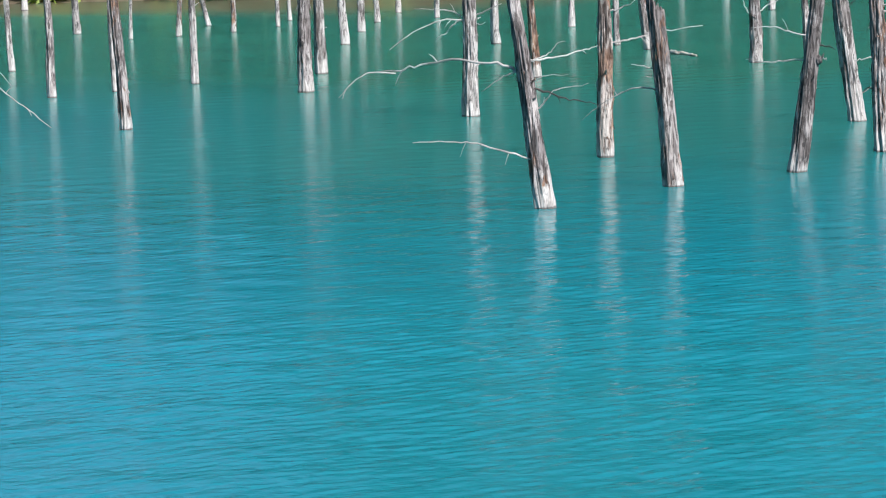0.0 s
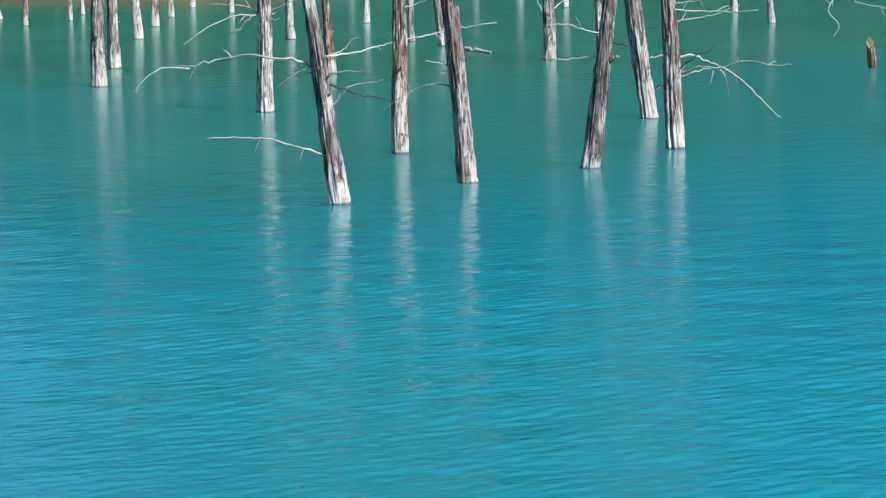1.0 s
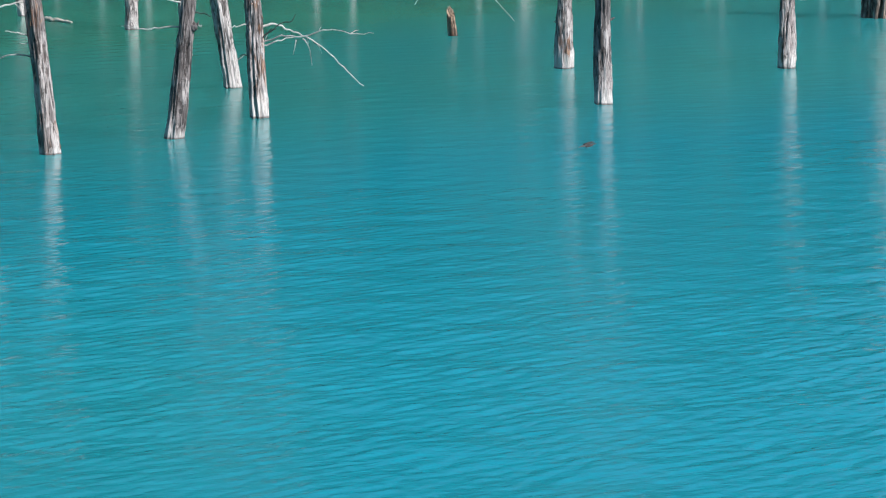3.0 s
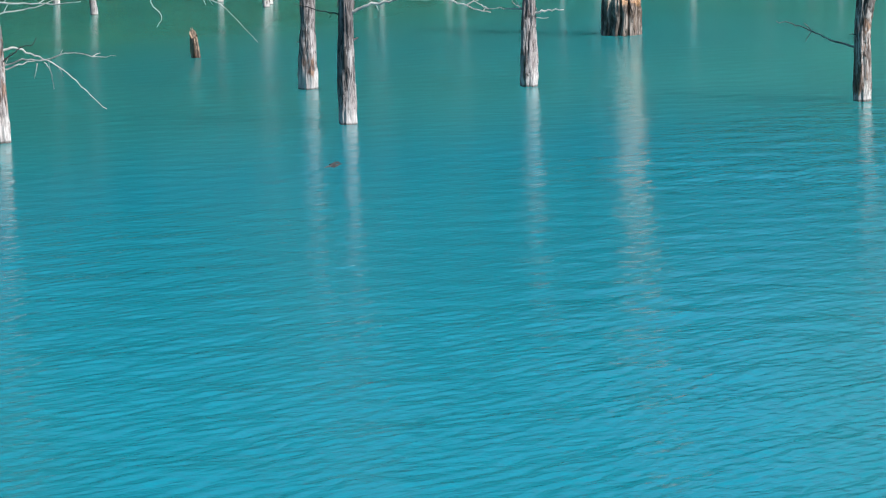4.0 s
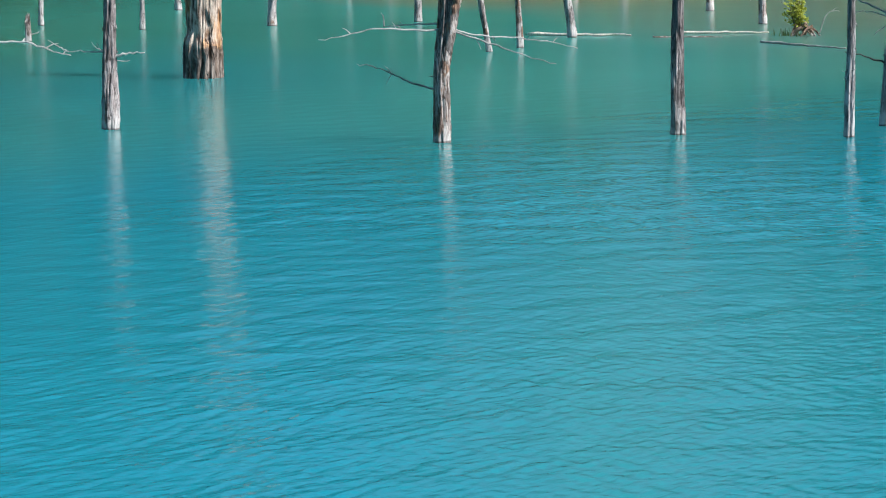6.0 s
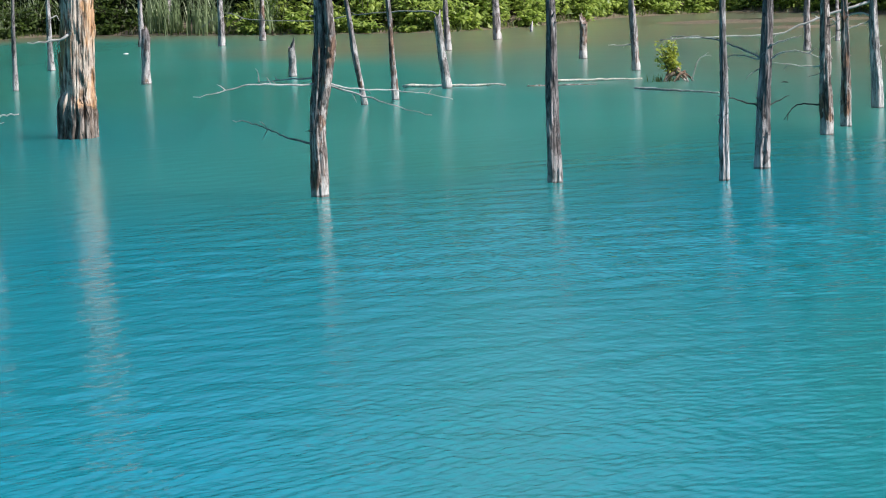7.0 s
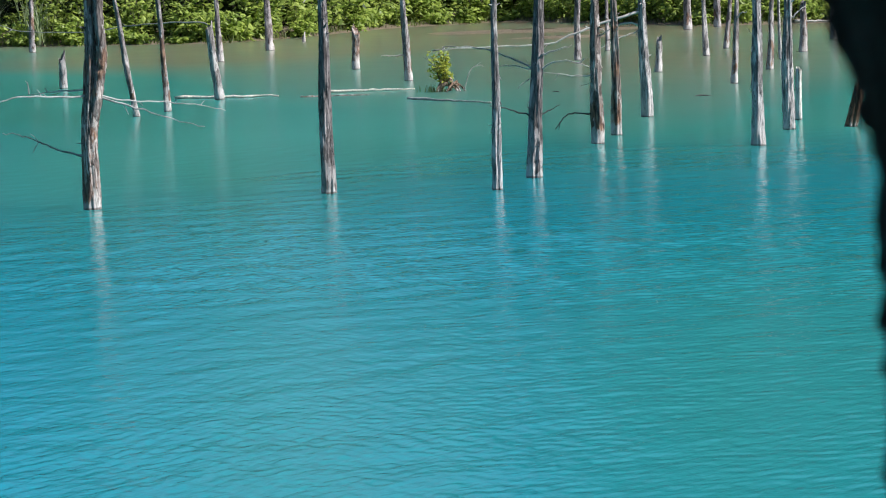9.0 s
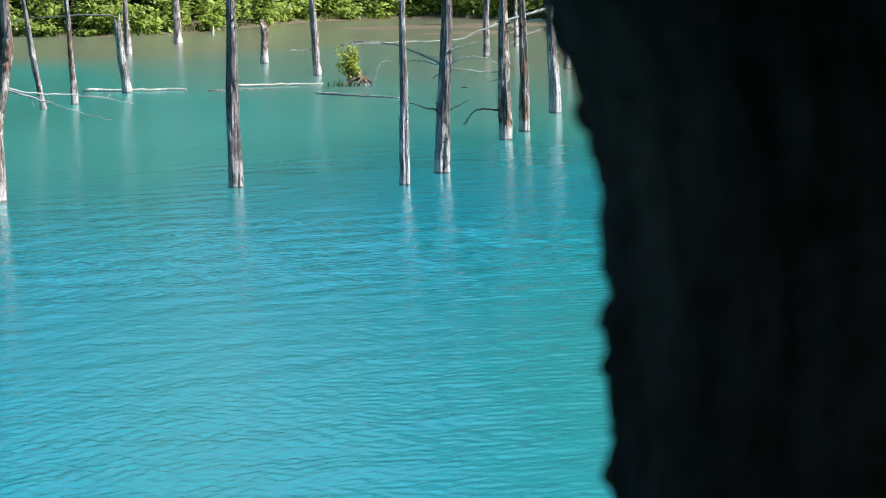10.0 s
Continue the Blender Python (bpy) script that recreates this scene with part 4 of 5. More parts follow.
tree = dead_tree(13.98, 77.25, 0.109, 3.52, -0.041, "pale", seed=34,
                 label="pale bleached dead tree trunk standing in pond water")
tree = dead_tree(13.97, 71.57, 0.109, 3.02, -0.070, "grey", seed=35,
                 label="weathered grey dead tree trunk standing in pond water")
tree = dead_tree(12.90, 55.09, 0.091, 0.44, -0.109, "stub", cut=True, seed=36,
                 label="short broken dark stub standing in pond water")
tree = dead_tree(18.96, 72.25, 0.112, 3.71, -0.079, "grey", seed=37,
                 label="weathered grey dead tree trunk standing in pond water")
tree = dead_tree(-16.10, 98.00, 0.138, 3.63, 0.009, "pale", seed=38,
                 label="pale bleached dead tree trunk standing in pond water")
tree = dead_tree(3.53, 98.77, 0.137, 2.54, 0.004, "pale", seed=39,
                 label="pale bleached dead tree trunk standing in pond water")
tree = dead_tree(7.80, 94.70, 0.122, 2.59, -0.001, "pale", seed=40,
                 label="pale bleached dead tree trunk standing in pond water")
tree = dead_tree(9.08, 91.51, 0.137, 2.70, -0.002, "pale", seed=41,
                 label="pale bleached dead tree trunk standing in pond water")
tree = dead_tree(-9.17, 46.64, 0.122, 4.16, -0.010, "pale", seed=42,
                 label="pale bleached dead tree trunk standing in pond water")
branch(tree, 0.022, "white", (-0.01, -0.00, 1.89), (0.01, -0.01, 1.89), (0.43, -0.13, 1.48), (0.99, -0.30, 0.91), (1.36, -0.41, 0.59), (1.82, -0.55, 0.19))
branch(tree, 0.016, "white", (-0.02, 0.00, 1.80), (-0.01, 0.00, 1.80), (0.62, 0.19, 1.47), (1.00, 0.30, 1.15), (1.18, 0.36, 0.90))
tree = dead_tree(13.03, 46.74, 0.150, 3.58, 0.002, "grey", seed=43,
                 label="weathered grey dead tree trunk standing in pond water")
branch(tree, 0.017, "white", (-0.07, 0.00, 2.40), (-0.28, 0.06, 2.40), (-1.28, 0.36, 2.00), (-2.40, 0.70, 1.80), (-1.79, 0.52, 1.64), (-1.53, 0.44, 1.51), (-1.28, 0.36, 1.26), (-0.91, 0.25, 0.85))
branch(tree, 0.017, "white", (-1.28, -0.00, 2.00), (-2.40, -0.33, 2.05), (-2.80, -0.46, 1.72), (-2.62, -0.40, 1.41), (-2.70, -0.43, 1.21))
tree = dead_tree(11.89, 40.35, 0.135, 3.79, -0.006, "dark", seed=44,
                 label="dark grey dead tree trunk with bare branches in pond water")
hollow(tree, -0.03, -0.125, 1.02, 0.03, 0.20)
knot(tree, "dark", 0.01, -0.05, 1.75, 0.045)
branch(tree, 0.019, "dark", (-0.03, 0.00, 1.75), (-0.09, 0.02, 1.75), (-0.38, 0.10, 1.79), (-0.60, 0.17, 1.85), (-0.84, 0.24, 1.91))
branch(tree, 0.034, "white", (0.02, -0.00, 1.78), (0.10, -0.03, 1.78), (0.34, -0.10, 1.88), (0.69, -0.20, 1.95), (1.05, -0.31, 1.98), (1.59, -0.47, 1.96), (1.94, -0.58, 1.85), (2.25, -0.67, 1.78))
branch(tree, 0.015, "pale", (2.25, 0.00, 1.78), (2.12, 0.04, 1.86), (1.94, 0.09, 1.96))
branch(tree, 0.015, "pale", (0.01, -0.00, 0.58), (0.05, -0.01, 0.58), (0.16, -0.04, 0.62))
tree = dead_tree(16.79, 45.28, 0.134, 3.43, 0.012, "grey", seed=45,
                 label="weathered grey dead tree trunk with bare branches in pond water")
knot(tree, "grey", 0.01, -0.05, 1.32, 0.056)
branch(tree, 0.028, "white", (0.00, 0.00, 1.39), (-0.04, 0.01, 1.39), (-0.37, 0.11, 1.41), (-0.72, 0.22, 1.40))
branch(tree, 0.039, "white", (0.03, -0.00, 1.31), (0.09, -0.02, 1.31), (0.30, -0.08, 1.36), (0.64, -0.18, 1.40))
branch(tree, 0.017, "pale", (0.03, 0.00, 1.24), (0.09, 0.02, 1.24), (0.37, 0.10, 1.23))
branch(tree, 0.017, "pale", (-0.00, -0.00, 1.41), (-0.06, -0.02, 1.41), (-0.21, -0.06, 1.47), (-0.31, -0.09, 1.58))
tree = dead_tree(20.76, 39.93, 0.140, 3.66, 0.029, "rust", seed=46,
                 label="rust-brown and grey dead tree with bare branches in pond water")
branch(tree, 0.026, "pale", (0.03, -0.00, 1.91), (-0.05, -0.02, 1.91), (-0.57, -0.18, 1.91), (-1.04, -0.32, 1.96), (-1.52, -0.47, 1.87), (-2.05, -0.62, 1.78))
branch(tree, 0.026, "pale", (0.03, 0.00, 2.01), (-0.05, 0.02, 2.01), (-0.47, 0.15, 1.99), (-0.95, 0.29, 1.95))
branch(tree, 0.016, "pale", (-0.97, -0.00, 1.97), (-0.97, -0.00, 2.10), (-1.01, -0.01, 2.20))
branch(tree, 0.021, "pale", (0.10, 0.00, 1.92), (0.22, 0.04, 1.92), (0.57, 0.14, 1.81), (1.34, 0.37, 1.73), (1.91, 0.54, 1.65), (2.34, 0.67, 1.54))
branch(tree, 0.026, "pale", (0.10, -0.00, 1.89), (0.21, -0.04, 1.89), (0.57, -0.14, 1.76), (0.95, -0.26, 1.65), (1.42, -0.40, 1.48), (1.92, -0.55, 1.36))
branch(tree, 0.026, "grey", (-0.00, 0.00, 0.88), (-0.09, 0.03, 0.88), (-0.42, 0.12, 0.97), (-0.70, 0.21, 1.08), (-0.89, 0.26, 1.18), (-1.17, 0.35, 1.27), (-1.45, 0.43, 1.30))
branch(tree, 0.016, "dark", (-0.00, -0.00, 1.11), (-0.10, -0.03, 1.11), (-0.22, -0.07, 1.12))
branch(tree, 0.048, "white", (0.08, 0.00, 3.09), (0.05, 0.01, 3.09), (0.17, 0.03, 3.26), (0.30, 0.06, 3.50), (0.37, 0.09, 3.78))
branch(tree, 0.091, "rust", (0.00, -0.00, 0.65), (0.06, -0.02, 1.36), (0.19, -0.06, 2.08), (0.27, -0.08, 2.55), (0.25, -0.08, 3.12), (0.25, -0.07, 4.07))
branch(tree, 0.016, "pale", (-0.00, 0.00, 1.10), (-0.11, 0.03, 1.10), (-0.17, 0.05, 1.12))
tree = dead_tree(18.47, 75.59, 0.100, 2.94, -0.006, "grey", seed=47,
                 label="weathered grey dead tree trunk standing in pond water")
tree = dead_tree(19.38, 73.44, 0.105, 2.89, -0.050, "grey", seed=48,
                 label="weathered grey dead tree trunk standing in pond water")
tree = dead_tree(21.45, 80.47, 0.071, 3.22, -0.050, "pale", seed=49,
                 label="pale bleached dead tree trunk standing in pond water")
tree = dead_tree(25.38, 83.41, 0.102, 3.22, 0.027, "rust", seed=50,
                 label="rust-brown and grey dead tree standing in pond water")
tree = dead_tree(23.42, 75.74, 0.101, 3.67, -0.004, "grey", seed=51,
                 label="weathered grey dead tree trunk standing in pond water")
tree = dead_tree(24.68, 73.12, 0.099, 0.62, -0.029, "rust", cut=True, seed=52,
                 label="rust-brown and grey dead tree snapped off above the water")
branch(tree, 0.044, "white", (-0.04, -0.00, 0.00), (-0.16, -0.04, 0.00), (0.04, -0.02, 0.20), (0.30, -0.10, 0.26))
tree = dead_tree(27.96, 81.55, 0.101, 3.35, 0.002, "pale", seed=53,
                 label="pale bleached dead tree trunk standing in pond water")
tree = dead_tree(29.79, 77.33, 0.097, 3.70, 0.017, "dark", seed=54,
                 label="dark grey dead tree trunk standing in pond water")
tree = dead_tree(35.78, 89.26, 0.133, 3.79, -0.022, "pale", seed=56,
                 label="pale bleached dead tree trunk standing in pond water")
branch(tree, 0.033, "white", (-0.05, 0.00, 1.76), (-0.09, 0.01, 1.76), (0.24, 0.09, 1.95), (0.37, 0.13, 1.74))
tree = dead_tree(34.07, 77.13, 0.171, 1.46, 0.036, "grey", cut=True, seed=57,
                 label="weathered grey dead tree trunk snapped off above the water")
tree = dead_tree(46.80, 106.29, 0.148, 3.34, 0.019, "grey", seed=58,
                 label="weathered grey dead tree trunk standing in pond water")
branch(tree, 0.053, "white", (0.04, -0.00, 2.34), (0.04, -0.00, 2.34), (-1.09, -0.34, 2.48), (-2.18, -0.67, 2.57))
branch(tree, 0.053, "white", (0.06, 0.00, 2.39), (0.11, 0.02, 2.39), (0.47, 0.12, 2.23), (0.95, 0.27, 2.02))
tree = dead_tree(49.00, 102.80, 0.170, 3.05, -0.014, "pale", seed=59,
                 label="pale bleached dead tree trunk standing in pond water")
tree = dead_tree(52.71, 106.38, 0.152, 3.60, 0.010, "grey", seed=60,
                 label="weathered grey dead tree trunk standing in pond water")
tree = dead_tree(54.81, 120.95, 0.141, 3.75, -0.003, "grey", seed=61,
                 label="weathered grey dead tree trunk standing in pond water")
tree = dead_tree(39.04, 76.68, 0.147, 0.95, 0.003, "dark", cut=True, seed=62,
                 label="dark grey dead tree trunk snapped off above the water")
tree = dead_tree(33.37, 61.45, 0.104, 3.67, -0.147, "grey", seed=63,
                 label="weathered grey dead tree trunk standing in pond water")
tree = dead_tree(34.92, 62.55, 0.107, 3.71, -0.053, "grey", seed=64,
                 label="weathered grey dead tree trunk standing in pond water")
tree = dead_tree(38.55, 65.98, 0.139, 2.04, -0.114, "pale", cut=True, seed=65,
                 label="pale bleached dead tree trunk snapped off above the water")
branch(tree, 0.026, "grey", (-0.23, 0.00, 2.01), (-0.23, 0.00, 2.01), (-0.36, 0.04, 2.20), (-1.33, 0.33, 2.24), (-2.63, 0.72, 2.17), (-3.93, 1.11, 2.01), (-5.71, 1.64, 2.10), (-6.51, 1.88, 2.29), (-7.26, 2.11, 1.85))
tree = dead_tree(51.66, 88.27, 0.142, 3.40, -0.032, "grey", seed=66,
                 label="weathered grey dead tree trunk standing in pond water")
tree = dead_tree(58.26, 95.42, 0.191, 2.88, -0.038, "grey", seed=67,
                 label="weathered grey dead tree trunk standing in pond water")
tree = dead_tree(50.61, 77.22, 0.157, 1.25, 0.016, "rust", cut=True, seed=68,
                 label="rust-brown and grey dead tree snapped off above the water")
tree = dead_tree(47.16, 68.94, 0.151, 3.56, -0.044, "grey", seed=69,
                 label="weathered grey dead tree trunk standing in pond water")
branch(tree, 0.038, "white", (-0.05, -0.00, 0.80), (-0.08, -0.01, 0.80), (-0.44, -0.12, 0.81), (-0.84, -0.24, 0.81))
tree = dead_tree(64.03, 101.91, 0.077, 0.33, 0.034, "grey", cut=True, seed=70,
                 label="weathered grey dead tree trunk snapped off above the water")
tree = dead_tree(24.90, 38.98, 0.114, 4.03, -0.007, "dark", seed=71,
                 label="dark grey dead tree trunk standing in pond water")
knot(tree, "dark", -0.01, -0.05, 3.04, 0.046)
branch(tree, 0.016, "white", (-0.02, -0.00, 2.35), (-0.01, -0.00, 2.35), (0.08, -0.03, 2.27))
tree = dead_tree(27.14, 37.05, 0.079, 3.93, 0.005, "silver", seed=72,
                 label="silvery grey slender dead tree trunk standing in pond water")
branch(tree, 0.016, "white", (-0.00, -0.00, 1.10), (-0.03, -0.01, 1.10), (-0.13, -0.04, 1.14))
tree = dead_tree(29.00, 38.44, 0.134, 3.86, 0.046, "dark", seed=73,
                 label="dark grey dead tree trunk with bare branches in pond water")
knot(tree, "dark", 0.08, -0.05, 2.06, 0.052)
knot(tree, "dark", 0.05, -0.05, 1.15, 0.048)
branch(tree, 0.028, "dark", (0.02, -0.00, 1.13), (-0.07, -0.03, 1.13), (-0.42, -0.13, 1.26), (-0.77, -0.24, 1.33))
branch(tree, 0.022, "dark", (0.08, 0.00, 1.14), (0.17, 0.03, 1.14), (0.34, 0.08, 1.22), (0.50, 0.12, 1.30))
branch(tree, 0.028, "white", (0.11, -0.00, 1.96), (0.17, -0.02, 1.96), (0.31, -0.06, 2.04), (0.62, -0.15, 2.11), (1.02, -0.27, 1.99))
branch(tree, 0.028, "pale", (0.06, 0.00, 2.01), (-0.03, 0.03, 2.01), (-0.39, 0.14, 2.18), (-0.90, 0.29, 2.36), (-1.41, 0.44, 2.40), (-1.82, 0.56, 2.31))
branch(tree, 0.028, "pale", (0.12, -0.00, 2.22), (0.18, -0.02, 2.22), (0.42, -0.09, 2.29), (0.73, -0.18, 2.38))
branch(tree, 0.022, "pale", (0.06, 0.00, 1.97), (-0.03, 0.03, 1.97), (-0.40, 0.14, 2.04), (-0.70, 0.23, 1.99))
branch(tree, 0.022, "pale", (0.05, -0.00, 1.79), (-0.04, -0.03, 1.79), (-0.26, -0.09, 1.65))
tree = dead_tree(58.04, 74.24, 0.151, 3.60, 0.022, "grey", seed=74,
                 label="weathered grey dead tree trunk standing in pond water")
tree = dead_tree(34.63, 43.66, 0.131, 3.79, -0.002, "rust", seed=75,
                 label="rust-brown and grey dead tree with bare branches in pond water")
branch(tree, 0.032, "dark", (-0.02, 0.00, 0.62), (-0.08, 0.02, 0.62), (-0.43, 0.12, 0.65), (-0.67, 0.19, 0.59), (-0.89, 0.26, 0.31))
branch(tree, 0.026, "white", (-0.02, -0.00, 1.42), (-0.06, -0.01, 1.42), (-0.53, -0.15, 1.46), (-1.16, -0.34, 1.54))
branch(tree, 0.019, "white", (-0.02, 0.00, 1.30), (-0.07, 0.01, 1.30), (-0.36, 0.10, 1.21))
tree = dead_tree(36.35, 45.17, 0.111, 3.59, -0.004, "rust", seed=76,
                 label="rust-brown and grey dead tree standing in pond water")
tree = dead_tree(40.53, 49.16, 0.129, 3.52, -0.028, "silver", seed=77,
                 label="silvery grey slender dead tree trunk with bare branches in pond water")
branch(tree, 0.046, "white", (-0.08, -0.00, 2.55), (-0.10, -0.01, 2.55), (-0.85, -0.23, 2.33), (-1.52, -0.43, 2.11), (-2.33, -0.67, 1.84), (-3.54, -1.04, 1.82), (-5.03, -1.49, 1.76))
branch(tree, 0.037, "white", (-0.06, 0.00, 2.18), (-0.05, 0.00, 2.18), (-0.58, 0.16, 2.22), (-1.26, 0.36, 1.84))
branch(tree, 0.029, "white", (-0.08, -0.00, 2.07), (-0.13, -0.02, 2.07), (-0.59, -0.15, 1.92), (-1.13, -0.32, 1.67))
tree = dead_tree(53.98, 64.90, 0.117, 1.01, 0.053, "pale", cut=True, seed=78,
                 label="pale bleached dead tree trunk snapped off above the water")
tree = dead_tree(63.45, 79.30, 0.097, 2.97, 0.012, "grey", seed=79,
                 label="weathered grey dead tree trunk standing in pond water")
tree = dead_tree(62.10, 72.00, 0.122, 2.61, -0.042, "silver", seed=80,
                 label="silvery grey slender dead tree trunk standing in pond water")
tree = dead_tree(78.86, 92.68, 0.207, 2.81, 0.000, "grey", seed=81,
                 label="weathered grey dead tree trunk standing in pond water")
tree = dead_tree(81.63, 93.81, 0.199, 3.48, -0.003, "grey", seed=82,
                 label="weathered grey dead tree trunk standing in pond water")
tree = dead_tree(66.39, 75.82, 0.118, 3.62, 0.087, "grey", seed=83,
                 label="weathered grey dead tree trunk standing in pond water")
tree = dead_tree(50.89, 57.80, 0.107, 3.00, 0.037, "grey", seed=84,
                 label="weathered grey dead tree trunk standing in pond water")
branch(tree, 0.035, "white", (0.08, -0.00, 1.88), (0.10, -0.01, 1.88), (0.24, -0.05, 2.01), (0.41, -0.10, 2.04))
tree = dead_tree(36.25, 40.47, 0.128, 3.55, -0.003, "silver", seed=85,
                 label="silvery grey slender dead tree trunk standing in pond water")
knot(tree, "silver", -0.01, -0.05, 0.83, 0.046)
branch(tree, 0.019, "white", (-0.03, 0.00, 2.27), (-0.10, 0.02, 2.27), (-0.19, 0.05, 2.38))
tree = dead_tree(56.69, 62.69, 0.117, 2.78, 0.048, "grey", seed=86,
                 label="weathered grey dead tree trunk standing in pond water")
tree = dead_tree(61.41, 67.36, 0.068, 3.41, -0.013, "silver", seed=87,
                 label="silvery grey slender dead tree trunk standing in pond water")
tree = dead_tree(39.57, 43.16, 0.131, 3.43, 0.006, "silver", seed=88,
                 label="silvery grey slender dead tree trunk standing in pond water")
branch(tree, 0.027, "white", (0.04, 0.00, 2.45), (0.11, 0.02, 2.45), (0.23, 0.06, 2.57), (0.39, 0.11, 2.67))
tree = dead_tree(41.73, 45.19, 0.072, 1.09, 0.014, "white", cut=True, seed=89,
                 label="bleached white broken dead trunk snapped off above the water")
tree = dead_tree(65.49, 70.64, 0.154, 1.58, 0.027, "grey", cut=True, seed=90,
                 label="weathered grey dead tree trunk snapped off above the water")
tree = dead_tree(73.44, 77.43, 0.159, 3.63, -0.001, "grey", seed=91,
                 label="weathered grey dead tree trunk standing in pond water")
tree = dead_tree(40.88, 42.59, 0.120, 0.73, 0.247, "stub", cut=True, seed=92,
                 label="short broken dark stub standing in pond water")
tree = dead_tree(52.56, 54.28, 0.129, 3.77, -0.011, "pale", seed=93,
                 label="pale bleached dead tree trunk standing in pond water")


# ---- the great stump ----
def stump_wood():
    """Pale split wood with orange rot; a dark soaked skirt up to a ragged line."""
    n = Nodes("split_stump_wood", 0.85)
    c = n.add("ShaderNodeTexCoord")
    stretch = n.coords((1, 1, 0.1))
    fine = n.noise(stretch, 40, 4, 0.6)
    grain = n.math("ADD", n.math("MULTIPLY", n.noise(stretch, 9, 6, 0.65, 0.8), 0.55), n.math("MULTIPLY", n.noise(n.coords((1, 1, 0.5)), 7, 5, 0.65, 0.5), 0.45))
    base = n.ramp(grain, (0.40, (0.09, 0.055, 0.04)), (0.47, (0.40, 0.31, 0.26)), (0.58, (0.65, 0.56, 0.48)))
    rot = n.ramp(n.noise(n.coords((1, 1, 0.45)), 2.0, 3), (0.46, 0.0), (0.56, 0.75))
    base = n.mix(rot, base, n.ramp(fine, (0.35, (0.22, 0.08, 0.02)), (0.65, (0.62, 0.33, 0.13))))
    split = n.math("ABSOLUTE", n.math("SUBTRACT", n.noise(stretch, 5, 3, 0.5, 0.6), 0.5))
    crack = n.ramp(split, (0.006, 0.9), (0.022, 0.0))
    base = n.mix(crack, base, (0.02, 0.013, 0.01))
    xyz = n.add("ShaderNodeSeparateXYZ")
    n.link(c.outputs["Object"], xyz.inputs[0])
    line = n.math("ADD", 0.78, n.math("MULTIPLY", n.math("SUBTRACT", n.noise(n.coords(), 3.5, 3), 0.5), 0.9))
    skirt = n.math("MULTIPLY", n.math("SUBTRACT", line, xyz.outputs[2]), 12.0, True)
    soaked = n.ramp(n.noise(n.coords((1, 1, 0.35)), 6, 5, 0.65, 0.6), (0.40, (0.018, 0.013, 0.010)), (0.48, (0.10, 0.076, 0.068)), (0.6, (0.30, 0.26, 0.24)))
    base = n.mix(n.math("MULTIPLY", skirt, 0.9), base, soaked)
    n.bump(n.math("SUBTRACT", grain, n.math("MULTIPLY", crack, 0.6)), 1.0, 0.08)
    return n.colour(base)


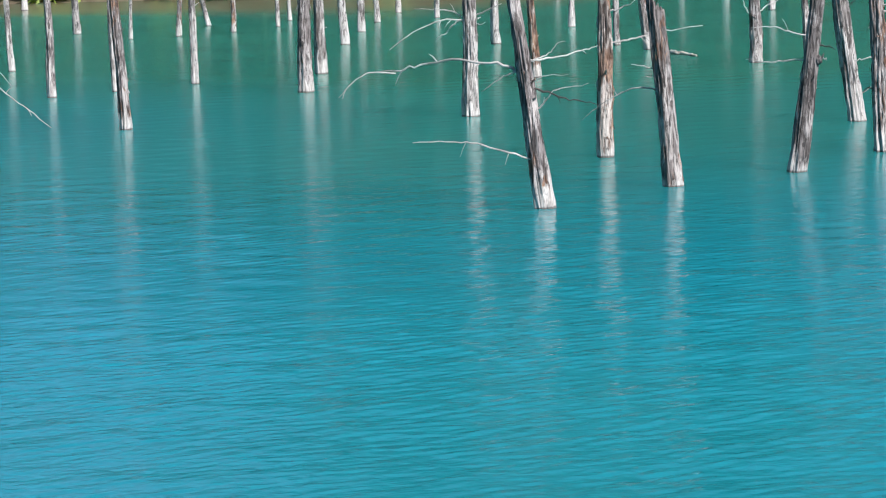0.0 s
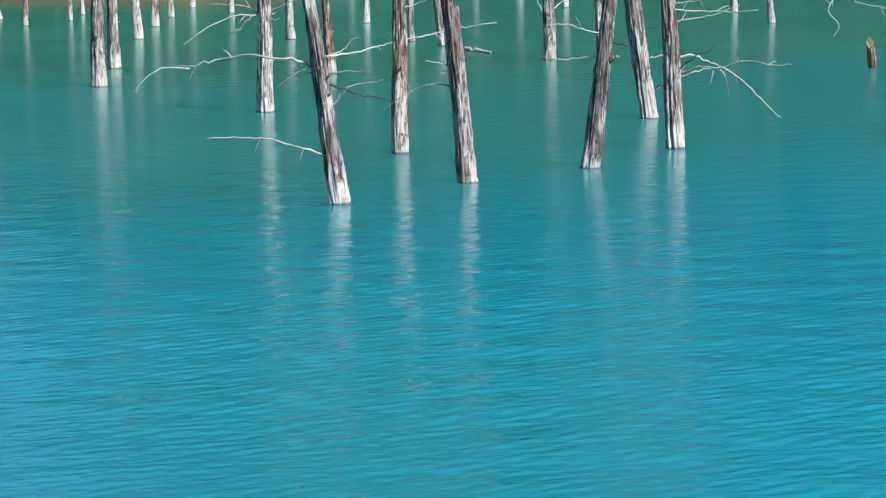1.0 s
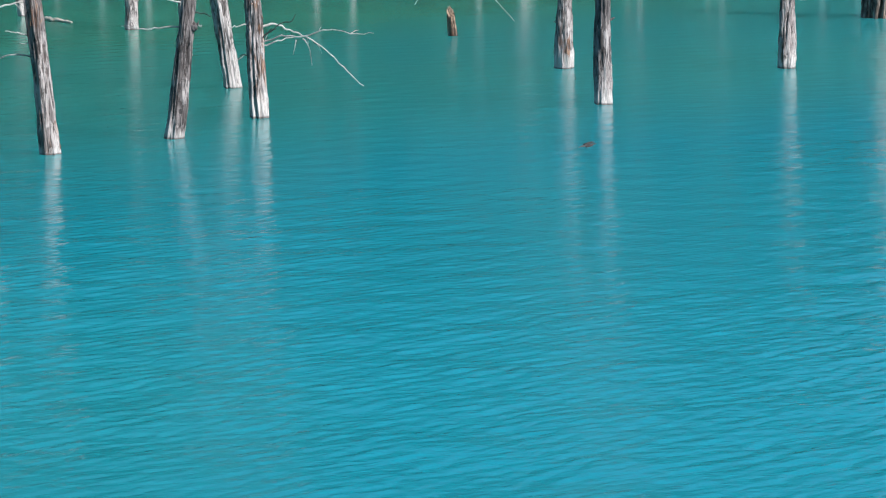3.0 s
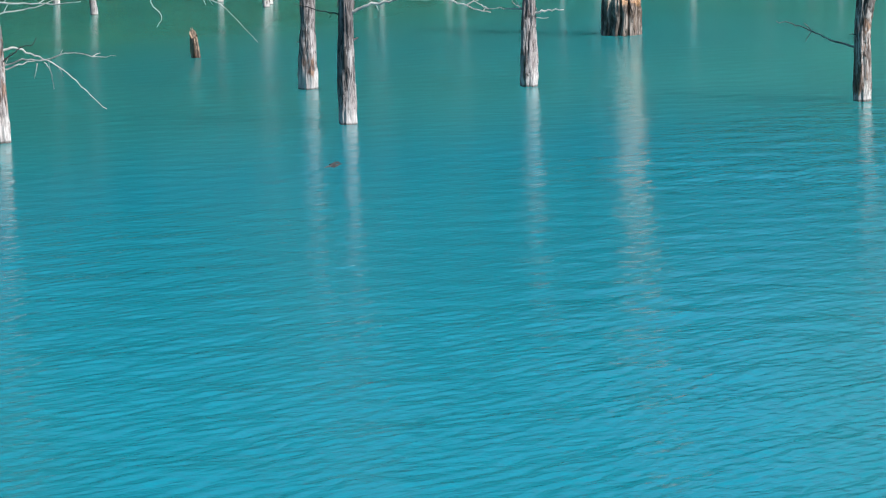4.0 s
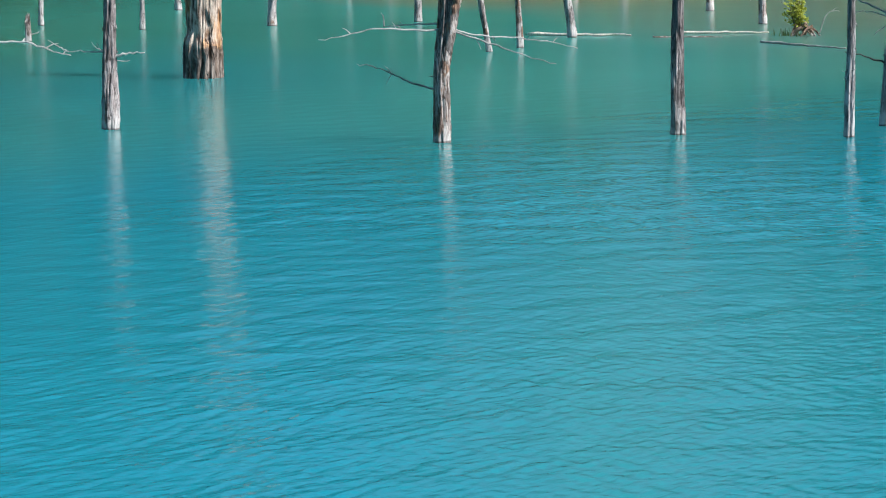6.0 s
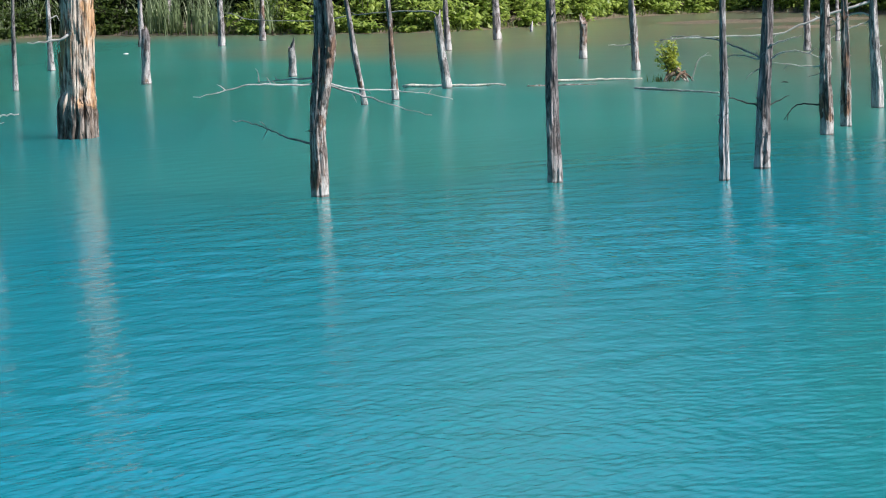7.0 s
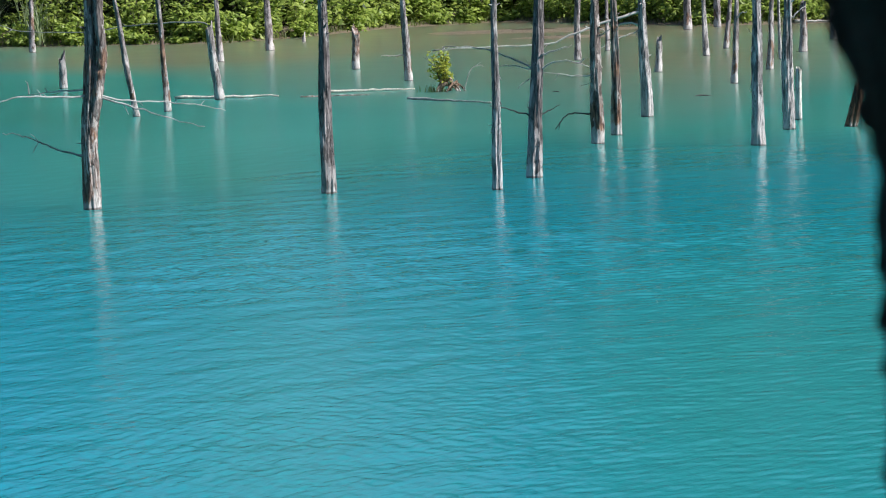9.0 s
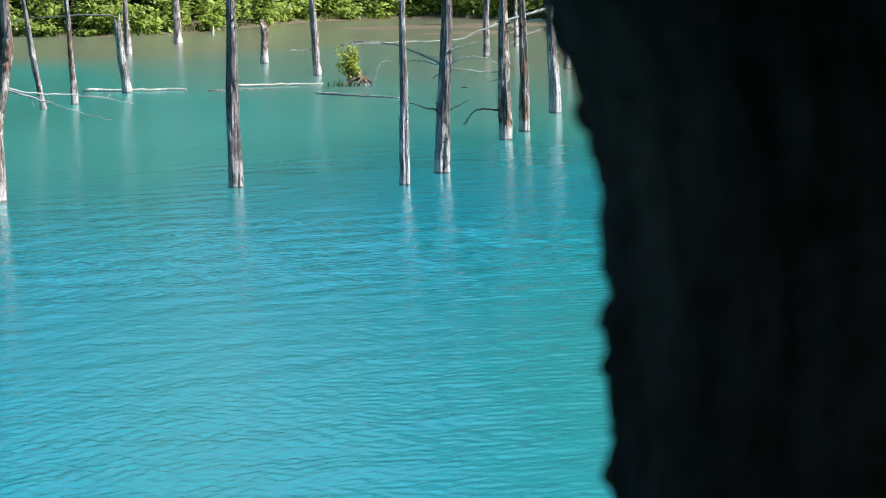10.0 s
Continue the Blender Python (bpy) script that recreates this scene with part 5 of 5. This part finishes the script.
def great_stump():
    x, y = 23.3, 56.7
    thing = new("tree_stump")
    thing.matrix_basis = pose(x, y, 0, 0, 0, math.degrees(-math.atan2(x, y)))
    tagged(thing, "thick pale split trunk with orange rot and dark base", "tree stump")
    bm = bmesh.new()
    sides, rings = 144, []
    rnd = random.Random(4)
    # thick plates of old wood round the foot, with deep gaps between them
    edges = sorted((k + rnd.uniform(-0.25, 0.25)) * 2 * math.pi / 11 for k in range(11))
    plates = [(rnd.uniform(-0.03, 0.05), rnd.uniform(0.62, 1.02)) for _ in edges]
    for z in np.concatenate([np.arange(-0.6, 1.5, 0.03), np.arange(1.5, 4.6, 0.08)]):
        ring = []
        for k in range(sides):
            w = 2 * math.pi * k / sides
            c, s = math.cos(w), math.sin(w)
            wv = (w + 0.16 * noise.noise(Vector((c * 2, s * 2, z * 1.4)))) % (2 * math.pi)
            i = max([j for j, e in enumerate(edges) if e <= wv], default=len(edges) - 1)
            gap = min(abs((wv - e + math.pi) % (2 * math.pi) - math.pi) for e in edges)
            off, top = plates[i]
            on = 1 / (1 + math.exp((z - top - 0.1 * noise.noise(Vector((w * 3, 1, 2)))) * 22))
            r = 0.375 + 0.05 * noise.noise(Vector((c * 2.2, s * 2.2, z * 0.3)))
            r -= 0.05 * max(0.0, 1 - abs(noise.noise(Vector((c * 4 + 4, s * 4, z * 0.35)))) / 0.12)
            r += on * (0.085 + off - 0.13 * math.exp(-(gap / 0.045) ** 2))
            r += 0.018 * noise.noise(Vector((c * 7, s * 7, z * 1.6))) + 0.012 * noise.noise(Vector((c * 16, s * 16, z * 3)))
            ring.append(bm.verts.new((0.03 * z + c * r, s * r, z)))
        rings.append(ring)
    for k, v in enumerate(rings[-1]):
        v.co.z += 0.5 * noise.noise(Vector((k * 0.3, 3, 1)))
    for r0, r1 in zip(rings, rings[1:]):
        for k in range(sides):
            bm.faces.new((r0[k], r0[(k + 1) % sides], r1[(k + 1) % sides], r1[k]))
    smooth(bm)
    bm.faces.new(rings[-1])
    split = stump_wood()
    part("trunk", bm, split, thing)
    # long splinters that stand off the trunk
    for i in range(26):
        w, z0, long = rnd.uniform(0, 6.28), rnd.uniform(0.75, 2.4), rnd.uniform(0.3, 0.9)
        d, side = Vector((math.cos(w), math.sin(w), 0)), Vector((-math.sin(w), math.cos(w), 0))
        a = d * 0.372 + Vector((0.03 * z0, 0, z0))
        b = d * (0.375 + rnd.uniform(0, 0.06)) + side * rnd.uniform(-0.06, 0.06) + Vector((0.03 * z0, 0, z0 + long))
        sp = bmesh.new()
        tube(sp, [a, a.lerp(b, 0.5) + d * 0.012, b], [rnd.uniform(0.02, 0.035), 0.024, 0.006], 6, wobble=0.5, seed=i)
        part("splinter", sp, split, thing)
    branch(thing, 0.045, "white", (0.02, -0.3, 2.42), (-0.4, -0.4, 2.26), (-1.05, -0.45, 2.2))


great_stump()


# ---- floating and sunken wood ----
def floating_log(x0, y0, x1, y1, r, look_of, label, z=0.045):
    a, b = Vector((x0, y0, 0)), Vector((x1, y1, 0))
    mid = (a + b) / 2
    thing = tagged(new("floating_log"), label, "log")
    thing.matrix_basis = pose(mid.x, mid.y, z)
    bm = bmesh.new()
    rnd = random.Random(int(x0 * 100))
    n = 14
    path = [a.lerp(b, k / n) - mid + Vector((rnd.gauss(0, 0.02), rnd.gauss(0, 0.05), rnd.gauss(0, 0.25) * r)) for k in range(n + 1)]
    tube(bm, path, [r * (1.1 - 0.6 * k / n) for k in range(n + 1)], 8, wobble=0.4, seed=n)
    smooth(bm)
    part("stem", bm, TWIGS[look_of] if look_of in TWIGS else WOODS[look_of], thing)


floating_log(38.0, 67.5, 40.2, 65.5, 0.045, "drift", "long thin bleached log floating on the pond")
floating_log(42.0, 65.6, 44.3, 64.4, 0.036, "drift", "long pale log floating beside a green seedling clump")
floating_log(41.5, 60.8, 41.5, 56.8, 0.034, "white", "slim pale log lying on the water", 0.03)
floating_log(40.4, 64.6, 42.1, 63.6, 0.035, "stub", "brown waterlogged branch lying at the surface", 0.0)
floating_log(4.95, 63.6, 5.45, 61.9, 0.05, "drift", "short white broken log floating among dead trunks")
floating_log(85.0, 92.2, 86.2, 90.4, 0.07, "drift", "bleached driftwood log at the far shore", 0.12)


def mud_bar(x, y, a, b, label):
    """A low hump of silt just breaking the surface."""
    thing = tagged(new("mud_bar"), label, "mud bar")
    thing.matrix_basis = pose(x, y, 0, 0, 0, math.degrees(-math.atan2(x, y)))
    bm = bmesh.new()
    n, rings = 28, []
    for j in range(7):
        f = j / 6
        ring = []
        for k in range(n):
            w = 2 * math.pi * k / n
            q = f * (1 + 0.25 * noise.noise(Vector((math.cos(w) * 1.3, math.sin(w) * 1.3, x))))
            ring.append(bm.verts.new((math.cos(w) * a * q, math.sin(w) * b * q, 0.10 * (1 - f * f) - 0.05 * f + 0.02 * noise.noise(Vector((k, j, 2))))))
        rings.append(ring)
    for r0, r1 in zip(rings, rings[1:]):
        for k in range(n):
            if r0[k].co != r0[(k + 1) % n].co:
                bm.faces.new((r0[k], r0[(k + 1) % n], r1[(k + 1) % n], r1[k]))
    bmesh.ops.remove_doubles(bm, verts=bm.verts, dist=0.001)
    smooth(bm)
    part("silt", bm, GROUND, thing)


mud_bar(76.0, 100.5, 6.5, 4.0, "low brown mud bar breaking the shallow water")
mud_bar(71.5, 92.0, 3.5, 1.2, "thin strip of brown silt at the surface")


def sunken_snag():
    """A clump of waterlogged roots that just reaches the surface."""
    thing = tagged(new("sunken_snag"), "brown waterlogged root clump just breaking the surface", "snag")
    thing.matrix_basis = pose(10.08, 34.95, 0, 0, 0, -16)
    rnd = random.Random(12)
    for i in range(5):
        w = rnd.uniform(-0.5, 0.5) + math.pi * (i % 2)
        a, b = Vector((rnd.gauss(0, 0.03), rnd.gauss(0, 0.12), -0.012)), Vector((math.cos(w) * rnd.uniform(0.14, 0.26), rnd.gauss(0, 0.3), -0.05))
        bm = bmesh.new()
        tube(bm, curve_through([a, a.lerp(b, 0.5) + Vector((0, 0.05, 0.02)), b], 4), [0.034 - 0.002 * k for k in range(9)], 8, wobble=0.5, seed=i)
        smooth(bm)
        part("root", bm, TWIGS["dark"], thing)


sunken_snag()


def drift_stick(az, far, long, turn, look_of, label):
    """A short stick afloat, half under water."""
    thing = tagged(new("drift_stick"), label, "stick", "sticks adrift on the pond")
    thing.matrix_basis = pose(far * math.sin(radians(az)), far * math.cos(radians(az)), 0.0, 0, 0, turn - az)
    bm = bmesh.new()
    path = curve_through([(-long / 2, 0, -0.02), (-long * 0.1, 0.03, 0.006), (long * 0.2, 0, 0.004), (long / 2, -0.04, -0.015)], 4)
    tube(bm, path, [0.016 + 0.012 * math.sin(3.14 * k / 12) for k in range(13)], 8, wobble=0.5, seed=int(az))
    smooth(bm)
    part("stem", bm, TWIGS[look_of], thing)


drift_stick(40.67, 71.4, 0.55, 12, "dark", "short dark stick drifting on the calm water")
drift_stick(37.53, 75.0, 0.30, -20, "dark", "small dark stick drifting among the trunks")


def seedling_clump():
    """A rooted stump with a bright young plant on it."""
    x, y = 44.25, 62.85
    thing = tagged(new("rooted_clump"), "old root clump with a bright young bush on top", "shrub")
    thing.matrix_basis = pose(x, y, 0, 0, 0, math.degrees(-math.atan2(x, y)))
    rnd = random.Random(8)
    for i in range(16):
        bm = bmesh.new()
        w = rnd.uniform(0, 6.28)
        a = Vector((rnd.gauss(0.1, 0.14), rnd.gauss(0, 0.1), rnd.uniform(0.2, 0.38)))
        b = Vector((0.1 + math.cos(w) * rnd.uniform(0.3, 0.62), math.sin(w) * 0.4, -0.08))
        path = curve_through([a, a.lerp(b, 0.5) + Vector((0, 0, 0.08)), b], 4)
        tube(bm, path, [0.045 * (1 - 0.6 * k / len(path)) for k in range(len(path))], 6, wobble=0.4, seed=i)
        part("root", bm, WOODS["stub"], thing)
    bm = bmesh.new()
    for i in range(9):
        st = bmesh.new()
        top = Vector((-0.05 + rnd.gauss(0, 0.22), rnd.gauss(0, 0.12), rnd.uniform(0.7, 1.2)))
        base = Vector((0.0 + rnd.gauss(0, 0.06), 0, 0.15))
        tube(st, [base, base.lerp(top, 0.5), top], [0.012, 0.009, 0.004], 5)
        part("stem", st, BARK, thing)
        for t in (0.4, 0.6, 0.8, 1.0):
            leaf_cloud(bm, base.lerp(top, t), (0.16, 0.13, 0.12), 14, 0.12, rnd)
    part("foliage", bm, LEAF_YELLOW, thing)
    bm = bmesh.new()
    for i in range(60):
        w, h = rnd.uniform(0, 6.28), rnd.uniform(0.1, 0.28)
        b = Vector((-0.25 + rnd.gauss(0, 0.2), rnd.gauss(0, 0.15), 0))
        d = Vector((math.cos(w), math.sin(w), 0))
        s = d.cross(Vector((0, 0, 1))) * 0.012
        v = [bm.verts.new(q) for q in (b - s, b + s, b + d * h * 0.5 + Vector((0, 0, h)))]
        bm.faces.new(v)
    tagged(part("grass", bm, LEAF_GRASS, thing), kind="stuff")
    branch(thing, 0.02, "pale", (0.55, 0, 0.0), (0.72, 0, 0.55), (0.95, 0, 0.72), (1.15, 0, 0.7))
    branch(thing, 0.02, "pale", (-0.1, 0, 0.3), (-0.35, 0, 0.8), (-0.6, 0.1, 1.0))


seedling_clump()


def floating_scrap():
    thing = tagged(new("floating_scrap"), "small white scrap of foam drifting on the water", "debris")
    thing.matrix_basis = pose(43.25, 99.8, 0.0, 0, 0, -23)
    bm = bmesh.new()
    bmesh.ops.create_icosphere(bm, subdivisions=2, radius=1)
    for v in bm.verts:
        v.co = Vector((v.co.x * 0.11, v.co.y * 0.08, v.co.z * 0.035)) * (1 + 0.3 * noise.noise(v.co * 2))
    smooth(bm)
    n = Nodes("white_foam", 0.7)
    n.colour(n.ramp(n.noise(n.coords(), 12, 3), (0.3, 0.6), (0.7, 0.85)))
    part("foam", bm, n.m, thing)


floating_scrap()


# ---- the living trunk beside the viewpoint ----
def near_tree():
    yaw = radians(-44.8 - 20.5)
    far = 0.427
    x, y = -math.sin(yaw) * far, math.cos(yaw) * far
    thing = tagged(new("bank_tree"), "dark shaded living tree trunk with rough bark beside the path", "tree")
    thing.matrix_basis = pose(x, y, 2.7, 0, 0, math.degrees(yaw))
    bm = bmesh.new()
    sides, rings = 160, []
    for z in np.concatenate([np.arange(-0.3, 1.4, 0.06), np.arange(1.4, 1.5, 0.01), np.arange(1.5, 1.62, 0.0015), np.arange(1.62, 1.8, 0.01), np.arange(1.8, 9, 0.25)]):
        bulge = min(0.03, 0.0085 * (max(z - 1.563, 0) / 0.027) ** 1.5)
        ring = []
        for k in range(sides):
            w = 2 * math.pi * k / sides
            c, s = math.cos(w), math.sin(w)
            n1 = noise.noise(Vector((c * 5, s * 5, z * 9)))
            n2 = noise.noise(Vector((c * 16, s * 16, z * 45)))
            n3 = noise.noise(Vector((c * 30, s * 30, z * 140)))
            r = (0.15 + bulge) * (1 - 0.05 * max(z - 1.7, 0)) + 0.002 * n1 + 0.0018 * n2 + 0.0020 * n3 + 0.0015 * noise.noise(Vector((c * 60, s * 60, z * 420))) + 0.08 * math.exp(-max(z + 0.1, 0) * 5)
            ring.append(bm.verts.new((c * r, s * r, z)))
        rings.append(ring)
    for r0, r1 in zip(rings, rings[1:]):
        for k in range(sides):
            bm.faces.new((r0[k], r0[(k + 1) % sides], r1[(k + 1) % sides], r1[k]))
    smooth(bm)
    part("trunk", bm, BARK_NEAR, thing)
    rnd = random.Random(5)
    limbs, leaves = bmesh.new(), bmesh.new()
    for i in range(12):
        w = i * 2.4
        a = Vector((0, 0, 5.0 + i * 0.33))
        b = a + Vector((math.cos(w), math.sin(w), 0.4)) * rnd.uniform(1.6, 3.0)
        tube(limbs, [a, (a + b) / 2 + Vector((0, 0, 0.2)), b], [0.06, 0.04, 0.015], 6)
        for c in (b, (a + b) / 2, b + Vector((0, 0, 0.6))):
            leaf_cloud(leaves, c, (1.0, 1.0, 0.7), 110, 0.16, rnd)
    part("limbs", limbs, BARK, thing)
    part("crown", leaves, LEAF_SHADED, thing)


near_tree()
